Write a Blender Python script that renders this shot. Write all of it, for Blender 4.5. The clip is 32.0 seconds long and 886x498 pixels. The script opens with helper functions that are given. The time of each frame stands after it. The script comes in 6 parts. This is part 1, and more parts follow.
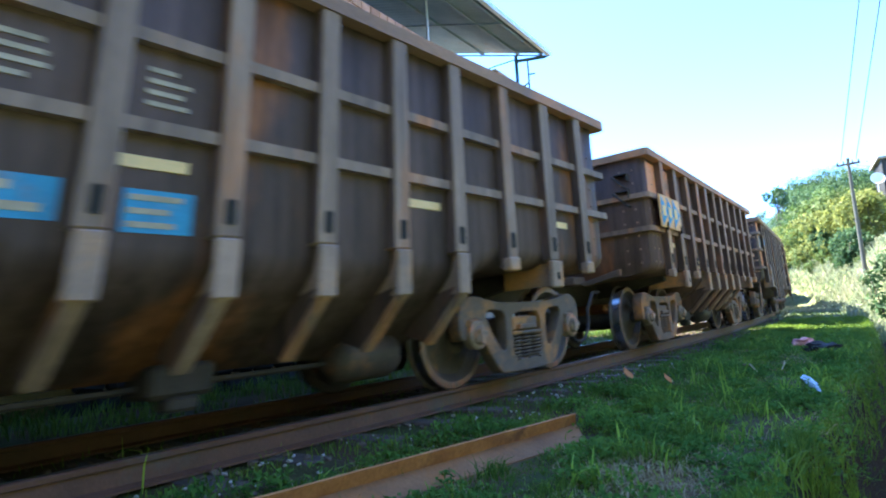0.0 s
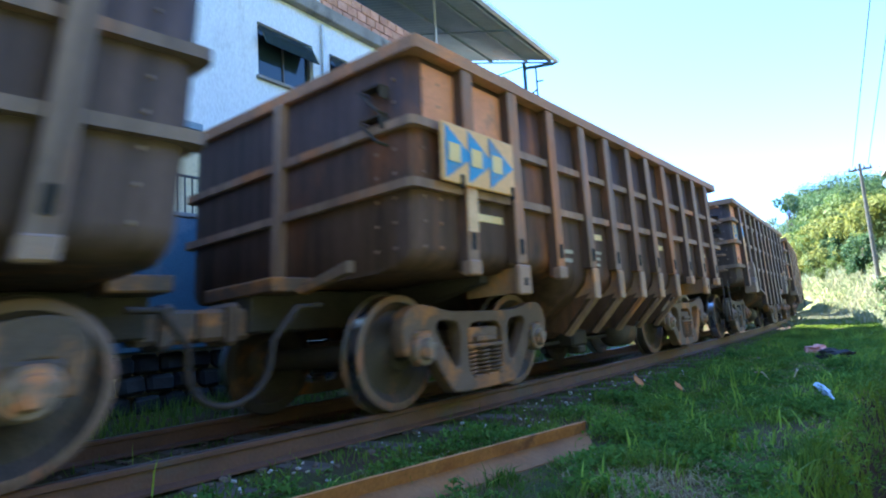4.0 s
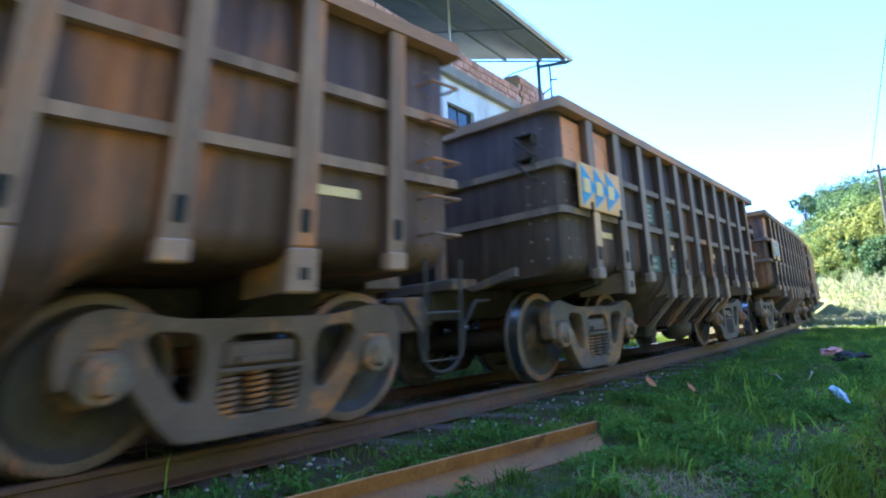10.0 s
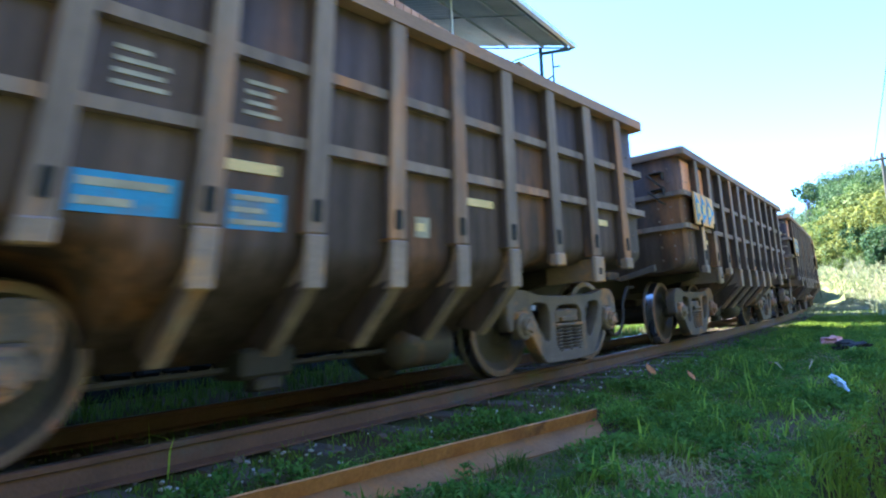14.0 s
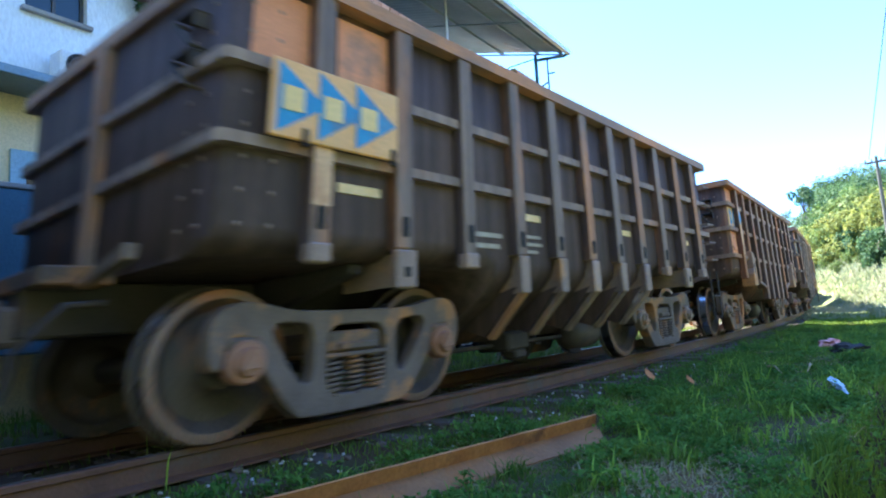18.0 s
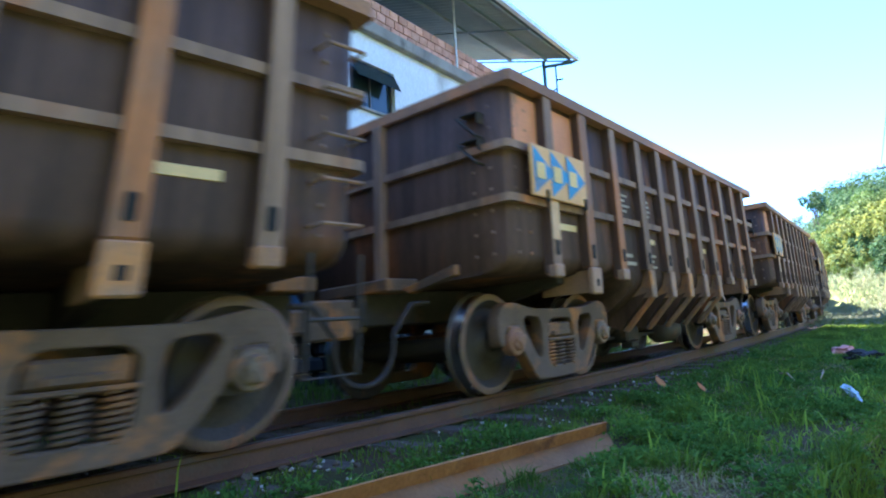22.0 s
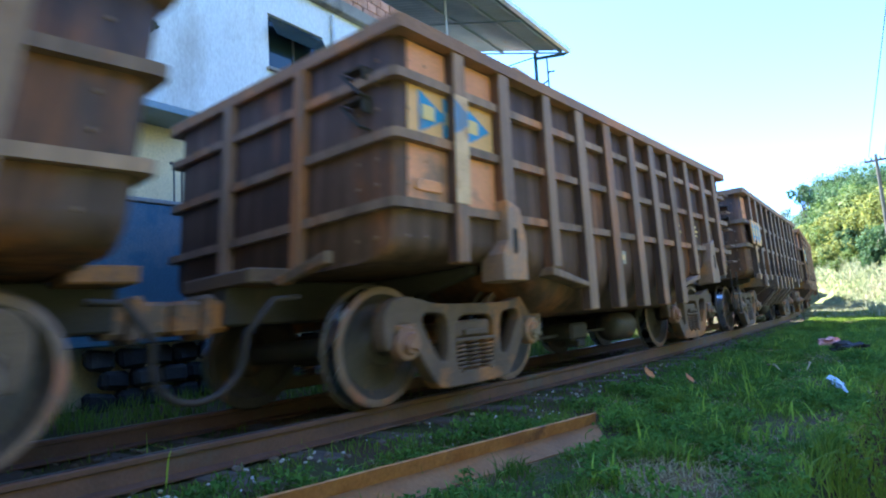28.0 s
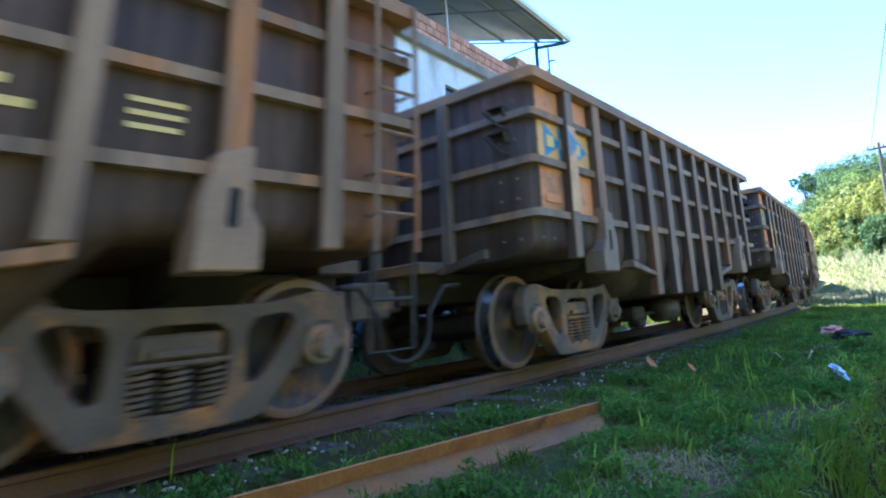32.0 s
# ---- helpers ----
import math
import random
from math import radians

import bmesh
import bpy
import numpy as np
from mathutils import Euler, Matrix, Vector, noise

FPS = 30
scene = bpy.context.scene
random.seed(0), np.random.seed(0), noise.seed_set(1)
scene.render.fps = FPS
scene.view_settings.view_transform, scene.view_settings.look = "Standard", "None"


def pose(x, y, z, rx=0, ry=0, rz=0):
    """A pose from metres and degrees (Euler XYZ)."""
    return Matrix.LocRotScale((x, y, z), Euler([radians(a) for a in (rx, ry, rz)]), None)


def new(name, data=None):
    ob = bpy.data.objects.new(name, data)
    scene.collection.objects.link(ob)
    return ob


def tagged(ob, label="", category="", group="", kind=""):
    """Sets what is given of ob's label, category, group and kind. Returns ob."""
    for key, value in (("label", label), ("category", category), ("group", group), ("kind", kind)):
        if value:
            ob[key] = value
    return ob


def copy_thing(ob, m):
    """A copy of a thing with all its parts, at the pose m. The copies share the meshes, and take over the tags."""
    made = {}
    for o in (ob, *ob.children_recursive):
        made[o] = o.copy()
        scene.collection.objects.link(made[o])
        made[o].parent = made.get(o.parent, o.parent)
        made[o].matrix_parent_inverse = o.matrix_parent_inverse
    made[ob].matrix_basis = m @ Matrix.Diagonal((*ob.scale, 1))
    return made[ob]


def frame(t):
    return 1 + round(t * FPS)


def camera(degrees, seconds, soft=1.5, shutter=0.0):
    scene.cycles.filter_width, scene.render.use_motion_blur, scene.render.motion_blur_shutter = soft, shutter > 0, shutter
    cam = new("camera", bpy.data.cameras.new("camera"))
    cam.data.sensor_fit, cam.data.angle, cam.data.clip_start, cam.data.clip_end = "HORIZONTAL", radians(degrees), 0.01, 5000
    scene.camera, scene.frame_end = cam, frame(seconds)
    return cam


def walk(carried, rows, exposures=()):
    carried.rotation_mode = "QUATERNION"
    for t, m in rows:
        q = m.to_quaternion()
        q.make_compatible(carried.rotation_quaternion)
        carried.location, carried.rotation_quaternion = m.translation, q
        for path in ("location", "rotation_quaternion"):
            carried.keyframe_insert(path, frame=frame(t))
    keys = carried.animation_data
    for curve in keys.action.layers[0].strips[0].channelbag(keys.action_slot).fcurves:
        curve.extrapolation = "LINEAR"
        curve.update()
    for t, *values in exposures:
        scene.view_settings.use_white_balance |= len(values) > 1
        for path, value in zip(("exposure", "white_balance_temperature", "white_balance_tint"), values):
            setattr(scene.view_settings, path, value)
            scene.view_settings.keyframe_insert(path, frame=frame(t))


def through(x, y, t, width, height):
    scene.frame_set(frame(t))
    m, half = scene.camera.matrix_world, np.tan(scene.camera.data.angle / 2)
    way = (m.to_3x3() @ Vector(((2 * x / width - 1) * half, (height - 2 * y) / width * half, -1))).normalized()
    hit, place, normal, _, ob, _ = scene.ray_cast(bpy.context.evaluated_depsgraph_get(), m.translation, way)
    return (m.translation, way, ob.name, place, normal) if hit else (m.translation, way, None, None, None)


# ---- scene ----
cam = camera(71.94, 32.0, soft=2.0, shutter=1.16)
# the phone reads its sensor line by line over one whole frame, so what passes fast leans
scene.cycles.rolling_shutter_type, scene.cycles.rolling_shutter_duration = "TOP", 0.14
EYE = (-0.022, 0.0, 0.531)
# seconds, tilt, lean, turn of the hand-held camera, which stays on its spot
TURNS = """
0 95.94 3.44 41.87|0.5 96.17 3.40 42.18|1 96.12 3.51 42.01|1.5 96.18 3.83 42.38|2 96.13 3.62 42.36|2.5 96.04 3.51 42.45
3 96.32 3.57 42.57|3.5 96.56 3.53 42.70|5.5 96.94 3.39 42.50|6 97.74 3.47 42.35|6.5 97.49 3.50 42.45|7 97.05 3.51 42.44
7.5 97.08 3.26 42.64|8 97.14 3.24 42.79|8.5 96.54 3.24 42.66|9 96.26 3.17 43.16|9.5 96.38 3.25 43.23|10 96.55 2.88 43.76
10.5 96.24 2.79 43.53|11 95.90 2.76 43.50|11.5 96.37 2.97 43.49|12 96.30 2.84 43.63|12.5 96.17 2.94 44.04|13 96.20 2.85 43.89
13.5 95.94 2.83 43.89|14 95.42 2.73 43.87|14.5 95.71 2.79 43.13|16.5 95.93 2.77 44.20|17 96.11 2.74 44.01|17.5 96.19 2.88 44.13
18 96.05 3.33 43.68|18.5 95.96 3.30 43.98|19 95.98 3.05 43.74|19.5 96.25 2.86 43.65|20 96.33 3.04 43.81|20.5 96.35 3.20 44.06
21 96.63 3.04 44.63|21.5 96.58 3.12 44.24|22 96.72 3.36 44.52|22.5 96.69 3.25 44.61|23 97.00 3.19 44.75|23.5 97.07 3.35 44.87
24 97.17 3.21 45.03|24.5 97.09 3.32 44.88|25 97.30 3.44 45.06|25.5 97.22 3.57 45.32|27.5 96.26 3.66 44.00|28 95.91 3.34 43.66
28.5 95.76 3.27 44.32|29 95.53 3.02 43.87|29.5 95.53 3.33 43.88|30 95.51 3.44 43.53|30.5 95.17 3.42 43.46|31 95.15 3.55 43.57
31.5 95.01 3.66 43.69|32 95.06 3.68 43.84"""
rows = []
for item in TURNS.replace("\n", "|").split("|"):
    if item.strip():
        t, tilt, lean, turn = (float(v) for v in item.split())
        rows.append((t, pose(*EYE, tilt, lean, turn)))
walk(cam, rows, exposures=[(0, 3.57, 6020, 4), (32, 3.57, 6020, 4)])

# ---- light ----
SUN_ELEV, SUN_YAW = 50.0, 88.0          # degrees; yaw to the left of +y
world = bpy.data.worlds.new("sky")
scene.world = world
world.use_nodes = True
wn = world.node_tree
sky = wn.nodes.new("ShaderNodeTexSky")
sky.sky_type = "NISHITA"
sky.sun_disc = False
sky.sun_elevation = radians(SUN_ELEV)
sky.sun_rotation = radians(-SUN_YAW)
sky.air_density, sky.dust_density, sky.ozone_density = 0.45, 0.1, 10.0
sky.altitude = 600
wn.links.new(sky.outputs[0], wn.nodes["Background"].inputs[0])
wn.nodes["Background"].inputs[1].default_value = 0.15
sun_data = bpy.data.lights.new("sun", "SUN")
sun_data.energy, sun_data.angle, sun_data.color = 3.3, radians(0.53), (1.0, 0.93, 0.82)
sun = new("sun", sun_data)
_e, _y = radians(SUN_ELEV), radians(SUN_YAW)
sun_dir = Vector((-math.sin(_y) * math.cos(_e), math.cos(_y) * math.cos(_e), math.sin(_e)))
sun.matrix_world = Matrix.Translation((-30, 0, 40)) @ sun_dir.to_track_quat("Z", "Y").to_matrix().to_4x4()


# ---- materials ----
def material(name, a, b, scale=4.0, rough=0.8, metal=0.0, bump=0.3, third=None, third_at=0.62, stretch=(1, 1, 1), vary=0.0,
             fine=40.0, coord="Object", bump_scale=None, distance=0.01, toned=False, streak=0.0):
    """Two colours over coarse noise, broken by fine noise, and a third colour in patches."""
    m = bpy.data.materials.new(name)
    m.use_nodes = True
    nt = m.node_tree
    N, L = nt.nodes, nt.links
    bsdf = N["Principled BSDF"]
    tc = N.new("ShaderNodeTexCoord")
    mp = N.new("ShaderNodeMapping")
    mp.inputs["Scale"].default_value = stretch
    L.new(tc.outputs[coord], mp.inputs[0])
    info = N.new("ShaderNodeObjectInfo")
    shift = N.new("ShaderNodeVectorMath")
    shift.operation = "ADD"
    spread = N.new("ShaderNodeVectorMath")
    spread.operation = "SCALE"
    spread.inputs[0].default_value = (13.7, 7.3, 21.1)
    L.new(info.outputs["Random"], spread.inputs["Scale"])
    L.new(mp.outputs[0], shift.inputs[0])
    L.new(spread.outputs[0], shift.inputs[1])
    n1, n2 = N.new("ShaderNodeTexNoise"), N.new("ShaderNodeTexNoise")
    for n, s, d in ((n1, scale, 5), (n2, fine, 3)):
        n.inputs["Scale"].default_value = s
        n.inputs["Detail"].default_value = d
        L.new(shift.outputs[0], n.inputs["Vector"])
    r1 = N.new("ShaderNodeMapRange")
    r1.inputs[1].default_value, r1.inputs[2].default_value = 0.32, 0.68
    L.new(n1.outputs[0], r1.inputs[0])
    mix = N.new("ShaderNodeMix")
    mix.data_type = "RGBA"
    mix.inputs["A"].default_value, mix.inputs["B"].default_value = (*a, 1), (*b, 1)
    L.new(r1.outputs[0], mix.inputs["Factor"])
    out = mix.outputs["Result"]
    if third:
        n3 = N.new("ShaderNodeTexNoise")
        n3.inputs["Scale"].default_value = scale * 0.55
        n3.inputs["Detail"].default_value = 6
        n3.inputs["Roughness"].default_value = 0.65
        sh = N.new("ShaderNodeVectorMath")
        sh.operation = "ADD"
        sh.inputs[1].default_value = (31.0, 17.0, 5.0)
        L.new(shift.outputs[0], sh.inputs[0])
        L.new(sh.outputs[0], n3.inputs["Vector"])
        r3 = N.new("ShaderNodeMapRange")
        r3.inputs[1].default_value, r3.inputs[2].default_value = third_at - 0.06, third_at + 0.06
        L.new(n3.outputs[0], r3.inputs[0])
        mx = N.new("ShaderNodeMix")
        mx.data_type = "RGBA"
        L.new(r3.outputs[0], mx.inputs["Factor"])
        L.new(out, mx.inputs["A"])
        mx.inputs["B"].default_value = (*third, 1)
        out = mx.outputs["Result"]
    if toned:
        tone = N.new("ShaderNodeMix")
        tone.data_type, tone.blend_type = "RGBA", "MULTIPLY"
        tone.inputs["Factor"].default_value = 1.0
        L.new(out, tone.inputs["A"])
        L.new(info.outputs["Color"], tone.inputs["B"])
        out = tone.outputs["Result"]
    # fine speckle and the change from piece to piece
    hs = N.new("ShaderNodeHueSaturation")
    val = N.new("ShaderNodeMath")
    val.operation = "MULTIPLY_ADD"
    L.new(n2.outputs[0], val.inputs[0])
    val.inputs[1].default_value, val.inputs[2].default_value = 0.5, 0.75
    add = N.new("ShaderNodeMath")
    add.operation = "MULTIPLY_ADD"
    L.new(info.outputs["Random"], add.inputs[0])
    add.inputs[1].default_value = vary
    L.new(val.outputs[0], add.inputs[2])
    sub = N.new("ShaderNodeMath")
    sub.operation = "SUBTRACT"
    L.new(add.outputs[0], sub.inputs[0])
    sub.inputs[1].default_value = vary / 2
    if streak:
        long = N.new("ShaderNodeMapping")
        long.inputs["Scale"].default_value = (1, 1, 0.09)
        L.new(tc.outputs["Object"], long.inputs[0])
        n5 = N.new("ShaderNodeTexNoise")
        n5.inputs["Scale"].default_value, n5.inputs["Detail"].default_value = 9.0, 5
        moved = N.new("ShaderNodeVectorMath")
        moved.operation = "ADD"
        L.new(long.outputs[0], moved.inputs[0])
        L.new(spread.outputs[0], moved.inputs[1])
        L.new(moved.outputs[0], n5.inputs["Vector"])
        r5 = N.new("ShaderNodeMapRange")
        r5.inputs[1].default_value, r5.inputs[2].default_value = 0.3, 0.7
        r5.inputs[3].default_value, r5.inputs[4].default_value = 1 - streak, 1 + streak
        L.new(n5.outputs[0], r5.inputs[0])
        by = N.new("ShaderNodeMath")
        by.operation = "MULTIPLY"
        L.new(sub.outputs[0], by.inputs[0])
        L.new(r5.outputs[0], by.inputs[1])
        L.new(by.outputs[0], hs.inputs["Value"])
    else:
        L.new(sub.outputs[0], hs.inputs["Value"])
    L.new(out, hs.inputs["Color"])
    L.new(hs.outputs[0], bsdf.inputs["Base Color"])
    rr = N.new("ShaderNodeMath")
    rr.operation = "MULTIPLY_ADD"
    L.new(n1.outputs[0], rr.inputs[0])
    rr.inputs[1].default_value, rr.inputs[2].default_value = 0.3, rough - 0.15
    L.new(rr.outputs[0], bsdf.inputs["Roughness"])
    bsdf.inputs["Metallic"].default_value = metal
    bsdf.inputs["Specular IOR Level"].default_value = 0.12 if rough >= 0.9 else 0.35 if rough >= 0.7 else 0.5
    if bump:
        bp = N.new("ShaderNodeBump")
        bp.inputs["Strength"].default_value, bp.inputs["Distance"].default_value = bump, distance
        if bump_scale:
            n4 = N.new("ShaderNodeTexNoise")
            n4.inputs["Scale"].default_value = bump_scale
            n4.inputs["Detail"].default_value = 4
            L.new(shift.outputs[0], n4.inputs["Vector"])
            L.new(n4.outputs[0], bp.inputs["Height"])
        else:
            L.new(n2.outputs[0], bp.inputs["Height"])
        L.new(bp.outputs[0], bsdf.inputs["Normal"])
    return m


def leaf_material(name, a, b, through=0.35, rough=0.55, scale=0.6):
    """Foliage: each leaf its own green, with light shining through."""
    m = bpy.data.materials.new(name)
    m.use_nodes = True
    N, L = m.node_tree.nodes, m.node_tree.links
    bsdf = N["Principled BSDF"]
    geo = N.new("ShaderNodeNewGeometry")
    tc = N.new("ShaderNodeTexCoord")
    n1 = N.new("ShaderNodeTexNoise")
    n1.inputs["Scale"].default_value = scale
    L.new(tc.outputs["Object"], n1.inputs["Vector"])
    ad = N.new("ShaderNodeMath")
    ad.operation = "MULTIPLY_ADD"
    L.new(geo.outputs["Random Per Island"], ad.inputs[0])
    ad.inputs[1].default_value = 0.6
    sc = N.new("ShaderNodeMath")
    sc.operation = "MULTIPLY_ADD"
    L.new(n1.outputs[0], sc.inputs[0])
    sc.inputs[1].default_value, sc.inputs[2].default_value = 1.6, -0.6
    L.new(sc.outputs[0], ad.inputs[2])
    mix = N.new("ShaderNodeMix")
    mix.data_type = "RGBA"
    mix.inputs["A"].default_value, mix.inputs["B"].default_value = (*a, 1), (*b, 1)
    mix.clamp_factor = True
    L.new(ad.outputs[0], mix.inputs["Factor"])
    L.new(mix.outputs["Result"], bsdf.inputs["Base Color"])
    bsdf.inputs["Roughness"].default_value = rough
    bsdf.inputs["Specular IOR Level"].default_value = 0.2
    tr = N.new("ShaderNodeBsdfTranslucent")
    L.new(mix.outputs["Result"], tr.inputs[0])
    ms = N.new("ShaderNodeMixShader")
    ms.inputs[0].default_value = through
    L.new(bsdf.outputs[0], ms.inputs[1])
    L.new(tr.outputs[0], ms.inputs[2])
    L.new(ms.outputs[0], N["Material Output"].inputs[0])
    return m


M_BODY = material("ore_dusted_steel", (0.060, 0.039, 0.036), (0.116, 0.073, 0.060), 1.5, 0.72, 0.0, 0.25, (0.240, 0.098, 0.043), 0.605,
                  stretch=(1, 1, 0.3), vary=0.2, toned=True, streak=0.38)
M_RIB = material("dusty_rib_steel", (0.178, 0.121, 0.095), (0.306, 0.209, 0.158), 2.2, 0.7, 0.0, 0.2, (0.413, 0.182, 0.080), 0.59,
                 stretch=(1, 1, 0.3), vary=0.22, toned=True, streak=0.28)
M_RIM = material("rusty_rim_steel", (0.232, 0.136, 0.090), (0.372, 0.214, 0.136), 2.0, 0.7, 0.0, 0.2, (0.496, 0.217, 0.093), 0.58, stretch=(1, 0.4, 1), vary=0.25, toned=True)
M_PALE = material("worn_pale_steel", (0.241, 0.161, 0.125), (0.369, 0.243, 0.177), 3.0, 0.65, 0.0, 0.15, (0.541, 0.259, 0.100), 0.57, vary=0.3, toned=True)
M_UNDER = material("dark_underframe_steel", (0.040, 0.034, 0.031), (0.076, 0.058, 0.050), 3.0, 0.75, 0.0, 0.3, (0.140, 0.080, 0.050), 0.65, vary=0.1)
M_CAST = material("dusty_cast_steel", (0.108, 0.079, 0.068), (0.172, 0.126, 0.106), 3.5, 0.7, 0.0, 0.35, (0.400, 0.185, 0.075), 0.57, vary=0.25, toned=True)
M_WHEEL = material("rusty_wheel_steel", (0.056, 0.042, 0.038), (0.098, 0.072, 0.061), 5.0, 0.6, 0.0, 0.25, (0.240, 0.110, 0.055), 0.62)
M_RIMFACE = material("worn_wheel_rim_steel", (0.166, 0.100, 0.076), (0.242, 0.147, 0.109), 6.0, 0.5, 0.0, 0.2, (0.381, 0.147, 0.087), 0.58, vary=0.3)
M_TREAD = material("polished_tread_steel", (0.42, 0.42, 0.43), (0.52, 0.52, 0.53), 6.0, 0.28, 1.0, 0.05)
M_RUN = material("dull_running_surface", (0.17, 0.14, 0.12), (0.25, 0.21, 0.18), 6.0, 0.5, 0.7, 0.1)
M_CAP = material("bearing_cap_grey", (0.147, 0.102, 0.078), (0.287, 0.202, 0.152), 12.0, 0.6, 0.0, 0.3, (0.496, 0.202, 0.093), 0.58, vary=0.4)
M_CAP_RED = material("bearing_cap_orange", (0.347, 0.147, 0.085), (0.298, 0.162, 0.109), 9.0, 0.6, 0.0, 0.2, vary=0.2)
M_CREAM = material("faded_cream_paint", (0.800, 0.400, 0.139), (0.800, 0.449, 0.181), 3.0, 0.6, 0.0, 0.15, (0.651, 0.341, 0.155), 0.62)
M_YELLOW = material("faded_yellow_paint", (0.800, 0.560, 0.230), (0.800, 0.530, 0.195), 5.0, 0.6, 0.0, 0.12, (0.775, 0.465, 0.186), 0.66)
M_BLUE = material("faded_blue_paint", (0.031, 0.217, 0.419), (0.046, 0.295, 0.527), 5.0, 0.55, 0.0, 0.12, (0.155, 0.186, 0.232), 0.60)
M_ORANGE = material("rust_orange_primer", (0.800, 0.315, 0.138), (0.666, 0.256, 0.116), 2.5, 0.65, 0.0, 0.15, (0.310, 0.171, 0.109), 0.6)
M_RIBPAINT = material("rust_stained_cream_paint", (0.620, 0.349, 0.171), (0.775, 0.480, 0.256), 4.0, 0.65, 0.0, 0.15, (0.465, 0.217, 0.093), 0.56)
M_STRIP = material("reflective_strip", (0.800, 0.562, 0.270), (0.800, 0.537, 0.237), 8.0, 0.4, 0.0, 0.05)
M_MARK = material("worn_white_lettering", (0.459, 0.374, 0.273), (0.327, 0.266, 0.192), 8.0, 0.6, 0.0, 0.05)
M_TEAL = material("faded_teal_paint", (0.055, 0.125, 0.115), (0.080, 0.165, 0.150), 6.0, 0.6, 0.0, 0.1, (0.13, 0.12, 0.1), 0.62)
M_DARK = material("dark_recess", (0.02, 0.018, 0.016), (0.03, 0.026, 0.023), 4.0, 0.85)
M_HOSE = material("black_rubber_hose", (0.033, 0.025, 0.023), (0.062, 0.044, 0.040), 8.0, 0.7)
M_RAILTOP = material("rail_rust_brown", (0.095, 0.041, 0.024), (0.156, 0.069, 0.040), 4.0, 0.65, 0.0, 0.3, (0.100, 0.069, 0.050), 0.6)
M_RUSTRAIL = material("bright_rusty_rail", (0.356, 0.139, 0.048), (0.501, 0.230, 0.086), 5.0, 0.7, 0.0, 0.3, (0.197, 0.086, 0.049), 0.60)
M_RAILFACE = material("dull_rusty_rail_foot", (0.213, 0.090, 0.032), (0.299, 0.135, 0.053), 4.0, 0.75, 0.0, 0.3, (0.358, 0.131, 0.032), 0.56)
M_SLEEPER = material("weathered_sleeper_wood", (0.078, 0.054, 0.042), (0.132, 0.096, 0.074), 4.0, 0.85, stretch=(1, 8, 8))
M_SOIL = material("ground_soil_and_turf", (0.081, 0.047, 0.025), (0.054, 0.070, 0.022), 1.1, 0.95, 0.0, 0.6, (0.175, 0.092, 0.050), 0.62, fine=30, distance=0.03)
M_BANK = material("dry_grassy_bank", (0.129, 0.153, 0.061), (0.221, 0.214, 0.100), 0.7, 0.95, 0.0, 0.8, (0.27, 0.23, 0.13), 0.62, fine=14, distance=0.08)
# dark cover of the added banks that keep sky light off the wagons
M_SCRUB = material("sky_blocking_scrub_bank", (0.045, 0.07, 0.035), (0.09, 0.10, 0.055), 0.6, 0.95, 0.0, 0.8, (0.14, 0.10, 0.07), 0.6, fine=14, distance=0.08)
# brown ditch earth, taken near black so that its colour holds the ditch's shade
M_DITCH = material("shade_darkened_ditch_earth", (0.020, 0.012, 0.008), (0.040, 0.023, 0.015), 2.5, 0.95, 0.0, 0.9, (0.03, 0.05, 0.018), 0.6, fine=22, distance=0.05)
M_STONE = material("ballast_stone", (0.078, 0.054, 0.040), (0.136, 0.096, 0.073), 9.0, 0.85, 0.0, 0.4, vary=0.6)
M_PEBBLE = material("pale_pebble", (0.496, 0.434, 0.372), (0.651, 0.574, 0.496), 12.0, 0.8, 0.0, 0.3, vary=0.4)
M_GRASS = leaf_material("green_grass", (0.051, 0.111, 0.019), (0.232, 0.323, 0.048), 0.5, 0.6, 0.8)
M_TUFT = leaf_material("bright_tuft_grass", (0.135, 0.247, 0.034), (0.404, 0.553, 0.077), 0.45, 0.5, 0.8)
M_WEED = leaf_material("broad_leaf_weed", (0.047, 0.121, 0.023), (0.188, 0.308, 0.055), 0.45, 0.85, 0.8)
M_DRY = leaf_material("dry_straw", (0.310, 0.232, 0.116), (0.496, 0.388, 0.217), 0.2, 0.7, 2.0)
M_BANKGRASS = leaf_material("sunlit_bank_grass", (0.157, 0.217, 0.101), (0.377, 0.356, 0.247), 0.45, 0.7, 0.25)
M_LEAF = leaf_material("dark_tree_leaf", (0.034, 0.078, 0.032), (0.095, 0.160, 0.057), 0.35, 0.6, 0.35)
M_LEAF2 = leaf_material("light_tree_leaf", (0.065, 0.118, 0.029), (0.176, 0.221, 0.065), 0.4, 0.6, 0.35)
M_LEAF3 = leaf_material("yellow_green_leaf", (0.134, 0.173, 0.037), (0.301, 0.296, 0.084), 0.45, 0.6, 0.35)
# distance haze is put into this leaf colour, pale and bluish
M_LEAFHAZE = leaf_material("hazed_far_leaf", (0.115, 0.184, 0.137), (0.176, 0.246, 0.174), 0.4, 0.7, 0.35)
M_BARK = material("grey_bark", (0.10, 0.08, 0.06), (0.17, 0.14, 0.11), 6.0, 0.9, 0.0, 0.5, stretch=(1, 1, 0.25))
M_WALLWHITE = material("stained_white_plaster", (0.702, 0.743, 0.756), (0.775, 0.800, 0.787), 0.8, 0.85, 0.0, 0.15, (0.486, 0.486, 0.459), 0.62, stretch=(1, 1, 0.4))
